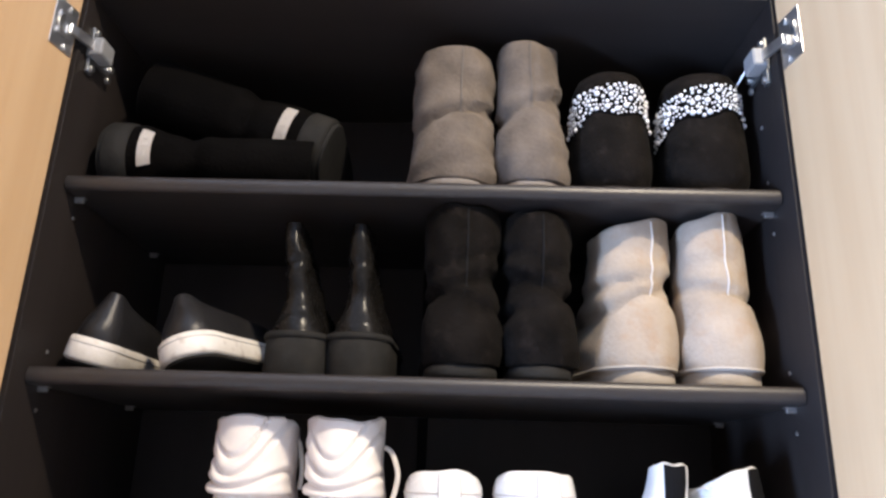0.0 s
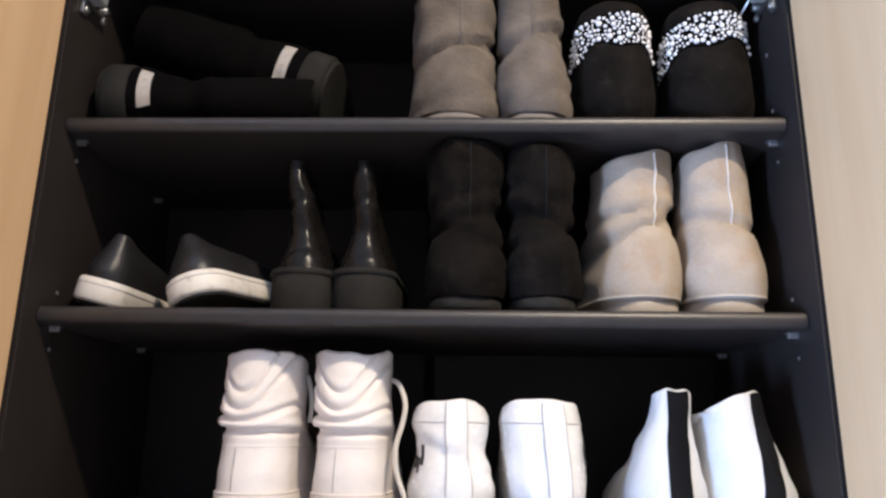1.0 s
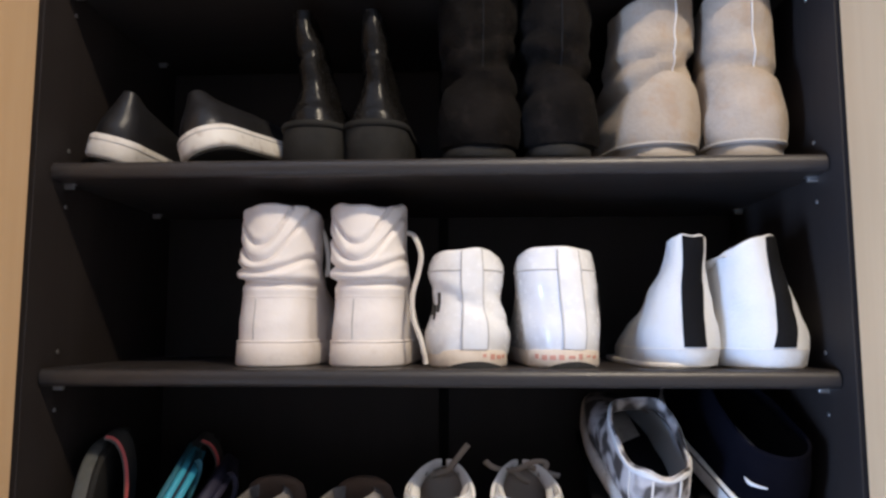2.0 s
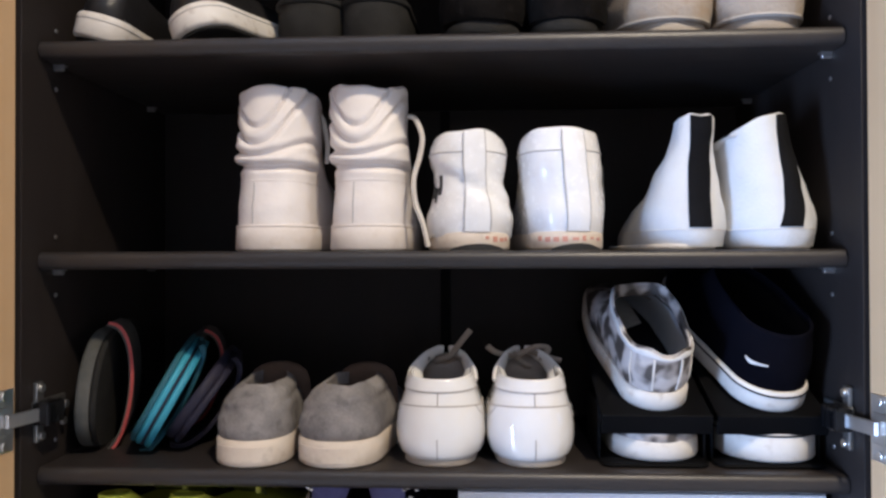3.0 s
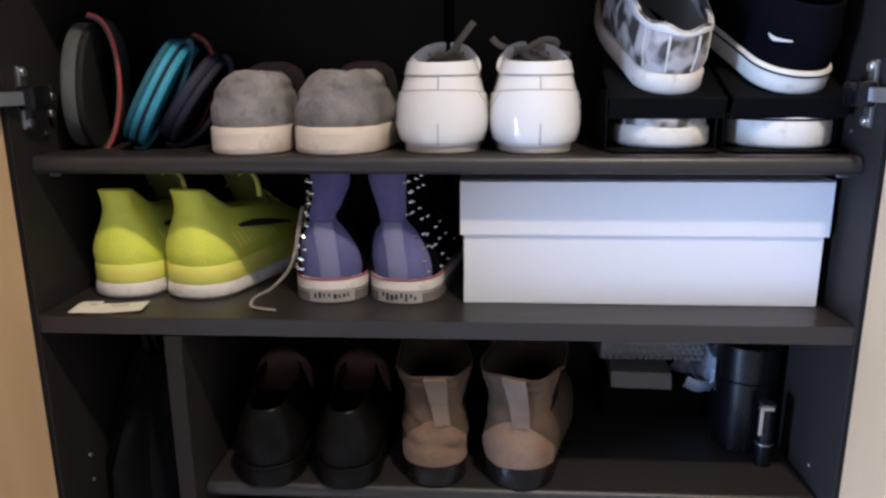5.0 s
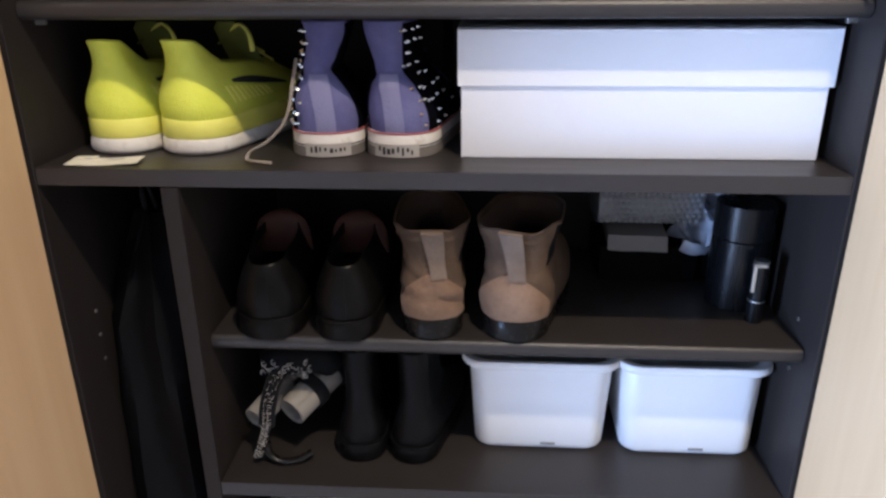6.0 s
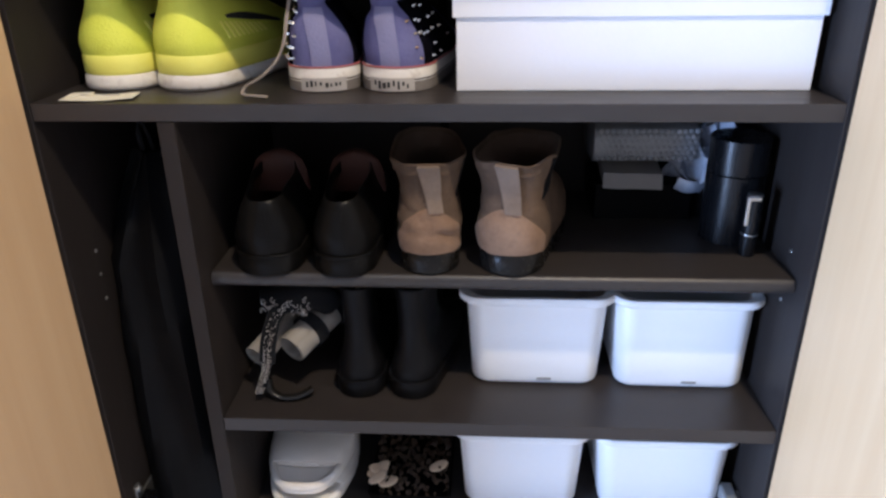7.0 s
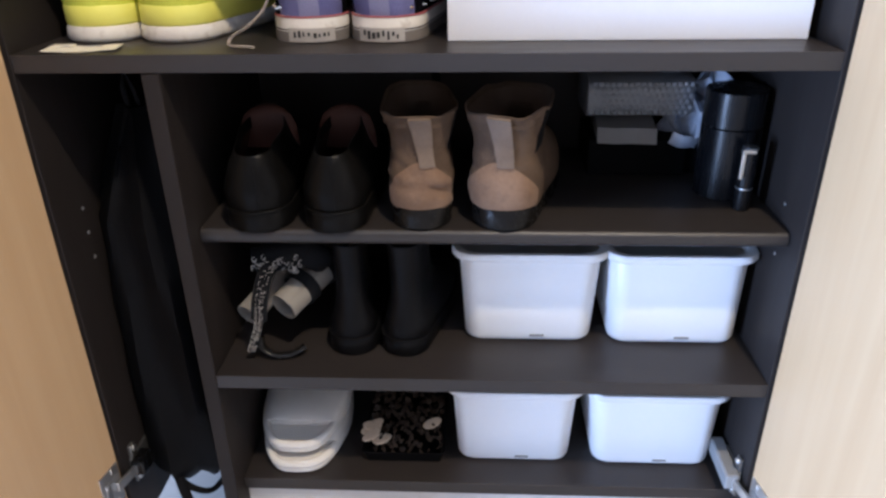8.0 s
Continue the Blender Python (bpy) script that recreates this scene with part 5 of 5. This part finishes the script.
# sixth row: parcel, canister, small spray
cn = thing("canister", pose(0.361, 0.152, R6), "black metal canister with a matt lid", "canister")
part("body", cylinder((0, 0, 0), (0, 0, 1), 0.035, 0.086, 40, 0.001), M["black_metal"], cn, smooth=True)
part("lid", cylinder((0, 0, 0.0864), (0, 0, 1), 0.0350, 0.042, 40, 0.001), M["black_metal"], cn, smooth=True)
sp = thing("pocket_spray", pose(0.3665, 0.096, R6), "slim black pocket spray with a silver clip", "spray")
part("body", cylinder((0, 0, 0), (0, 0, 1), 0.0095, 0.026, 24, 0.001), M["black_metal"], sp, smooth=True)
part("ring", cylinder((0, 0, 0.026), (0, 0, 1), 0.0098, 0.0016, 24, 0.0003), M["chrome"], sp, smooth=True)
cap = part("cap", cylinder((0, 0, 0.0276), (0, 0, 1), 0.0095, 0.046, 24, 0.001), M["black_metal"], sp, smooth=True)
part("clip", add_box(box((-0.0115, -0.0105, 0.040), (-0.0070, -0.0075, 0.073), 0.0008), (-0.0115, -0.0105, 0.070), (0.004, -0.004, 0.0745), 0.0008), M["chrome"], cap)
part("cap_top", cylinder((0, 0, 0.0736), (0, 0, 1), 0.0088, 0.002, 24, 0.0008), M["chrome"], cap, smooth=True)
cr = thing("dark_carton", pose(0.265, 0.205, R6), "low black carton beneath a parcel", "box")
part("body", box((-0.062, 0, 0), (0.062, 0.10, 0.048), 0.0015), M["black_plastic"], cr)
en = thing("paper_envelope", pose(0.250, 0.196, R6 + 0.049, 4, 0, -2), "folded white paper envelope on a carton", "paper")
part("sheet", add_rings(bmesh.new(), [[(-0.040, y, z + 0.001), (-0.02, y, z), (0.0, y, z + 0.0006), (0.03, y, z), (0.034, y, z)] for y, z in ((-0.010, 0.0), (0.09, 0.004), (0.09, 0.020), (-0.002, 0.018), (-0.010, 0.0))], False, False, False), M["shaded_paper"], en)
bw = thing("bubble_wrap_parcel", pose(0.2625, 0.197, R6 + 0.0775, 0, 0, 0), "parcel rolled in clear grey bubble wrap", "parcel")
part("wrap", add_rings(bmesh.new(), [[(x, 0.045 + 0.045 * s * (abs(math.cos(q)) ** 0.5) * (1 if math.cos(q) > 0 else -1) + 0.002 * noise.noise((x * 40, q, 1)), 0.026 + 0.026 * s * (abs(math.sin(q)) ** 0.5) * (1 if math.sin(q) > 0 else -1) + 0.0015 * noise.noise((x * 60, q * 2, 5))) for q in [2 * math.pi * k / 40 for k in range(40)]] for x, s in [(-0.068, 0.9), (-0.066, 1.0)] + [(-0.066 + 0.012 * j, 1.0) for j in range(1, 11)] + [(0.064, 0.94)]]), M["blister"], bw, smooth=True)
bb = bmesh.new()
for c in range(17):
    for r in range(6):
        x, z = -0.062 + 0.0074 * c + (0.0037 if r % 2 else 0), 0.008 + 0.0072 * r
        add_rings(bb, [circle((x, 0.0008 - h, z), (1, 0, 0), (0, 0, 1), rr, 8) for rr, h in ((0.0034, 0.0), (0.0029, 0.0010), (0.0015, 0.0016))])
ob = part("bubble_sheet", bb, M["blister"], bw, smooth=True)
ob["kind"] = "stuff"
pb = thing("plastic_bag", pose(0.335, 0.215, R6), "crumpled clear plastic bag stuffed beside the parcel", "bag")
rnd = random.Random(5)
bm = bmesh.new()
for k in range(3):
    rows = []
    for j in range(12):
        v = j / 11
        rows.append([(-0.028 + 0.056 * h + 0.010 * math.sin(7 * v + k * 2) - 0.018 * v * (k - 1), 0.012 * k + 0.016 * math.sin(9 * h + 5 * v + k) + 0.006 * noise.noise((h * 6, v * 6, k)), 0.045 + 0.085 * v + 0.010 * math.sin(5 * h + 3 * k)) for h in [q / 10 for q in range(11)]])
    add_rings(bm, rows, False, False, False)
part("film", bm, M["film"], pb, smooth=True)
part("tail", add_tube(bmesh.new(), spline([(-0.03, -0.012, 0.052), (-0.015, -0.016, 0.047), (0.0, -0.012, 0.050), (0.008, -0.004, 0.07), (0.0, 0.0, 0.095)]), 0.009, 8, 0.25, (0, 1, 0.3)), M["film"], pb, smooth=True)
part("base", box((-0.025, 0.0, 0.0), (0.025, 0.04, 0.045), 0.004), M["black_plastic"], pb)

# storage bins
def storage_bin(x, y, z, w0, w1, label):
    t = thing("storage_bin", pose(x, y, z), label, "bin", "white storage bins")
    d0, d1, h = 0.20, 0.218, 0.129
    lerp = lambda v: (w0 + (w1 - 0.017 - w0) * v, d0 + (d1 - 0.016 - d0) * v)
    rings = []
    for v in (0.0, 0.02, 0.05, 0.5, 0.92):
        w, d = lerp(v)
        k = 0.006 if v == 0 else (0.002 if v == 0.02 else 0)
        rings.append(rrect(w - k, d - k, 0.020 + 0.006 * v, 0.002 + v * (h - 0.004), 0, d0 / 2, 7))
    for v in (0.92, 0.5, 0.06):
        w, d = lerp(v)
        rings.append(rrect(w - 0.004, d - 0.004, 0.019 + 0.006 * v, 0.005 + v * (h - 0.004), 0, d0 / 2, 7))
    part("body", add_rings(bmesh.new(), rings), M["bin_plastic"], t, smooth=True)
    w, d = w1, d1
    rim = [(w - 0.019, 0.1160), (w - 0.004, 0.1175), (w, 0.1205), (w, 0.1250), (w - 0.003, 0.1280), (w - 0.012, 0.1285), (w - 0.022, 0.1260), (w - 0.022, 0.1160), (w - 0.019, 0.1160)]
    part("rim", add_rings(bmesh.new(), [rrect(a, a - w + d, 0.028, q, 0, d0 / 2, 7) for a, q in rim], False, False), M["bin_plastic"], t, smooth=True)
    for s in (-1, 1):
        part("foot", box((s * (w0 / 2 - 0.040), 0.006, 0.0), (s * (w0 / 2 - 0.020), 0.19, 0.004), 0.0008), M["bin_plastic"], t)
    part("mark", box((0.002, -0.0012, 0.0085), (0.020, 0.0004, 0.0115), 0.0003), M["grey_plastic"], t, "small grey moulded mark")
    return t


LABEL = "white plastic storage bin with a rolled rim"
storage_bin(0.1255, 0.085, R7, 0.160, 0.194, LABEL)
storage_bin(0.3070, 0.083, R7, 0.160, 0.186, LABEL)
storage_bin(0.1120, 0.072, R8, 0.152, 0.186, LABEL).scale.z = 0.95
storage_bin(0.2990, 0.070, R8, 0.158, 0.192, LABEL).scale.z = 0.95

# black rubber ankle boots
G = "pair of black rubber boots"
for x, yaw in ((-0.092, 2), (-0.024, -14)):
    la = Last([(0.022, 0.003, 0.20, 0.0275, 0.033), (0.036, 0.004, 0.196, 0.0265, 0.032), (0.052, 0.010, 0.17, 0.0225, 0.028), (0.072, 0.015, 0.12, 0.0190, 0.021), (0.10, 0.016, 0.10, 0.0180, 0.02), (0.13, 0.014, 0.098, 0.0185, 0.02), (0.146, 0.012, 0.098, 0.0190, 0.02)], wrinkle=0.0006)
    t = shoe("rubber_boot", pose(x, 0.046, R7, 0, 0, yaw), la, "plain matt black rubber ankle boot", G, M["black_rubber_boot"], (0.024, 0.0, 0.205, 0.030, 0.036, {"round_edge": 0.003}), M["black_rubber_boot"], M["black_lining"], 0.003, 0.06, "boot")
    part("sole_line", sole_mesh(0.003, -0.001, 0.206, 0.031, 0.037, 0.001), M["black_rubber_boot"], t, smooth=True).location.z = 0.022

# bundle of rolls held by a strap
bd = thing("rolled_bundle", pose(-0.188, 0.085, R7), "two beige card rolls strapped with black belts", "bundle")


def roll(c, d, r, length, turns, name):
    d = Vector(d).normalized()
    u = d.orthogonal().normalized()
    v = d.cross(u)
    line = []
    for k in range(int(26 * turns)):
        a = 2 * math.pi * k / 26
        rr = r * (1 - 0.22 * k / (26 * turns))
        line.append(u * (rr * math.cos(a)) + v * (rr * math.sin(a)))
    rows = [[Vector(c) + p for p in line], [Vector(c) + d * length + p for p in line], [Vector(c) + d * length + p * 0.94 for p in line], [Vector(c) + p * 0.94 for p in line], [Vector(c) + p for p in line]]
    return part(name, add_rings(bmesh.new(), rows, False, False, False), M["tube_card"], bd, smooth=True)


roll((-0.034, -0.034, 0.056), (0.42, 0.80, 0.30), 0.0165, 0.11, 1.6, "roll")
roll((0.010, -0.030, 0.066), (0.50, 0.78, 0.28), 0.0205, 0.12, 1.5, "roll")
dv = Vector((0.50, 0.78, 0.28)).normalized()
ou = dv.orthogonal().normalized()
for k, q in enumerate((0.030, 0.072)):
    c = Vector((0.010, -0.030, 0.066)) + dv * q
    part("belt", add_rings(bmesh.new(), [circle(c + dv * e, ou, dv.cross(ou), r, 28) for e, r in ((0, 0.0208), (0, 0.0232), (0.016, 0.0232), (0.016, 0.0208))], False, False), M["black_web"], bd, smooth=True)
strap_line = spline([(-0.030, -0.052, 0.014), (-0.022, -0.053, 0.034), (-0.014, -0.054, 0.058), (-0.010, -0.050, 0.088), (-0.002, -0.034, 0.116), (0.014, -0.012, 0.128), (0.03, 0.002, 0.130)], 8)
strap = part("patterned_strap", add_tube(bmesh.new(), strap_line, 0.0052, 8, 0.3, (0, 1, 0.2), [0.6] + [1] * 16 + [1.9] * 60), M["black_web"], bd, "black strap with white rune-like pattern", smooth=True)
rnd = random.Random(12)
bm = bmesh.new()
for k in range(2, len(strap_line) - 1):
    p = strap_line[k]
    for s in (-0.3, 0.35):
        c = p + Vector((s * 0.008, -0.0030, rnd.uniform(-0.002, 0.002)))
        q = rnd.uniform(0, 3.1)
        add_tube(bm, [c + Vector((0.0022 * math.cos(q + w), 0, 0.0026 * math.sin(q + w))) for w in (0, 0.9, 1.8, 2.7, 3.6)], 0.0003, 5)
for k in range(34):
    x, z = rnd.uniform(-0.020, 0.042), rnd.uniform(0.110, 0.136)
    c, q = Vector((x, -0.034 + 0.0035 * abs(x) / 0.02, z)), rnd.uniform(0, 3.1)
    add_tube(bm, [c + Vector((0.0028 * math.cos(q + w), 0, 0.0034 * math.sin(q + w))) for w in (0, 0.9, 1.8, 2.7, 3.6)], 0.0004, 5)
part("pattern", bm, M["label"], strap)
part("scarf", add_tube(bmesh.new(), spline([(-0.02, -0.016, 0.120), (0.01, -0.012, 0.126), (0.04, -0.004, 0.124), (0.056, 0.012, 0.108)]), 0.019, 10, 0.7, (0, 1, 0)), M["black_web"], bd, "dark patterned cloth", smooth=True)
part("buckle", add_tube(bmesh.new(), spline([(-0.020, -0.042, 0.028), (-0.016, -0.045, 0.014), (-0.002, -0.047, 0.006), (0.018, -0.044, 0.006), (0.034, -0.036, 0.012)]), 0.0055, 8, 0.6), M["gloss_black"], bd, "glossy black curved buckle", smooth=True)

# eighth row: towelling slippers and a tray of cones
G = "pair of towelling slippers"


def slipper(m, label):
    """A flattened open-toe towelling slipper: sole with a raised rim and a soft padded band."""
    t = thing("slipper", m, label, "slipper", G)
    wh, wb, length = 0.052, 0.068, 0.255
    part("sole", sole_mesh(0.013, 0.0, length, wh, wb, 0.005), M["terry"], t, smooth=True)
    line = [outline_point(2 * math.pi * k / 64, 0.004, length - 0.004, wh - 0.004, wb - 0.004) for k in range(65)]
    part("edge_piping", add_tube(bmesh.new(), [(x, y, 0.0145) for x, y in line], 0.0058, 8), M["terry"], t, smooth=True)
    rows = []
    for y, h in ((0.070, 0.034), (0.095, 0.037), (0.125, 0.036), (0.155, 0.033), (0.180, 0.029), (0.200, 0.025), (0.2065, 0.021), (0.2055, 0.017)):
        q = [outline_point(math.pi / 2 + math.pi / 2 * k / 40, 0.0, length, wh, wb) for k in range(41)]
        w = min(q, key=lambda p: abs(p[1] - y))[0] + 0.001
        arc = [math.pi * k / 20 for k in range(21)]
        sag = lambda a: 0.0018 * noise.noise((2.4 * math.cos(a), y * 24, h * 40))
        bow = 0.010 * (y - 0.07) / 0.14
        outer = [(w * math.cos(a), y + bow * math.sin(a), 0.006 + h * math.sin(a) ** 0.45 + sag(a)) for a in arc]
        inner = [((w - 0.006) * math.cos(a), y + bow * math.sin(a), 0.006 + (h - 0.008) * math.sin(a) ** 0.45 + sag(a)) for a in arc]
        rows.append(outer + inner[::-1])
    part("toe_cover", add_rings(bmesh.new(), rows), M["terry"], t, smooth=True)
    return t


slipper(pose(-0.191, 0.292, R8, 0, 0, 182), "white towelling open-toe slipper beneath its pair")
slipper(pose(-0.187, 0.304, R8 + 0.0375, -3, 0, 180), "white towelling open-toe slipper stacked on its pair")
tr = thing("potpourri_tray", pose(-0.040, 0.135, R8), "black tray heaped with brown cones and wood chips", "tray")
part("tray", add_rings(bmesh.new(), [rrect(0.105, 0.135, 0.006, 0.0), rrect(0.114, 0.144, 0.006, 0.018), rrect(0.110, 0.140, 0.006, 0.018), rrect(0.102, 0.132, 0.006, 0.004)]), M["black_plastic"], tr)
rnd = random.Random(21)
bm, bc = bmesh.new(), bmesh.new()
for k in range(330):
    x, y = rnd.uniform(-0.050, 0.052), rnd.uniform(-0.070, 0.064)
    z = 0.012 + 0.030 * rnd.random() + 0.02 * (y + 0.06) / 0.12
    m = Matrix.Translation((x, y, z)) @ Euler([rnd.uniform(0, 3) for _ in range(3)]).to_matrix().to_4x4() @ Matrix.Diagonal((rnd.uniform(0.003, 0.006), rnd.uniform(0.003, 0.006), rnd.uniform(0.0012, 0.003), 1))
    bmesh.ops.create_icosphere(bm, subdivisions=1, radius=1, matrix=m)
ob = part("cone_litter", bm, M["cone_brown"], tr, "dark brown cone scales")
ob["kind"] = "stuff"
for k in range(7):
    x, y = (rnd.uniform(-0.054, -0.022), rnd.uniform(-0.072, -0.03)) if k < 6 else (rnd.uniform(0.02, 0.045), rnd.uniform(-0.065, -0.04))
    m = Matrix.Translation((x, y, 0.040 + rnd.uniform(-0.008, 0.006))) @ Euler((rnd.uniform(0.1, 0.7), rnd.uniform(-0.4, 0.4), rnd.uniform(-0.5, 0.5))).to_matrix().to_4x4()
    chip = add_rings(bmesh.new(), [[m @ Vector((0.014 * math.cos(q) * e, 0.0075 * math.sin(q) * e, z + 5 * (0.014 * math.cos(q) * e) ** 2)) for q in [2 * math.pi * j / 12 for j in range(12)]] for z, e in ((0, 0.9), (0.0008, 1), (0.0018, 1), (0.0024, 0.9))])
    part("wood_chip", chip, M["dried"], tr, "pale curled wood chip")

# tall compartment: black umbrella bag and a folded cover
ub = thing("umbrella_bag", pose(-0.338, 0.108, 0.0), "long black nylon umbrella bag hanging from a hook", "bag")
rows = []
for j in range(26):
    v = j / 25
    r = (0.050 + 0.006 * math.sin(3 * v + 0.4)) * 1.30 * min(1, 0.45 + 9 * v) * min(1, 0.25 + 3.2 * (1 - v))
    rows.append([(max(-0.060, min(0.060, -0.009 + 0.013 * v + (r + 0.010 * math.sin(5 * q + 5 * v) + 0.004 * noise.noise((math.cos(q) * 2, math.sin(q) * 2, v * 6))) * math.cos(q))), (r * 0.9 + 0.009 * math.sin(6 * q + 4 * v)) * math.sin(q), 0.084 + 0.541 * v) for q in [2 * math.pi * k / 28 for k in range(28)]])
part("sleeve", add_rings(bmesh.new(), rows), M["nylon"], ub, smooth=True)
part("strap", add_tube(bmesh.new(), spline([(-0.04, -0.030, 0.13), (-0.032, -0.045, 0.11), (-0.008, -0.054, 0.088), (0.022, -0.050, 0.078), (0.046, -0.03, 0.10)]), 0.006, 8, 0.4), M["black_web"], ub, smooth=True)
part("hanging_strap", add_tube(bmesh.new(), spline([(-0.03, -0.036, 0.12), (-0.018, -0.056, 0.10), (-0.004, -0.07, 0.07), (0.004, -0.075, 0.04), (0.008, -0.078, 0.015)]), 0.007, 8, 0.4), M["black_web"], ub, smooth=True)
part("toggle", cylinder((-0.045, -0.030, 0.115), (0.1, -0.2, 1), 0.005, 0.026, 16, 0.002), M["zinc"], ub, smooth=True)
part("hanging_loop", add_tube(bmesh.new(), spline([(-0.006, 0, 0.615), (-0.004, -0.010, 0.645), (0.0, -0.010, 0.662), (0.004, -0.004, 0.645), (0.006, 0.002, 0.615)]), 0.003, 8, 0.5), M["black_web"], ub, smooth=True)
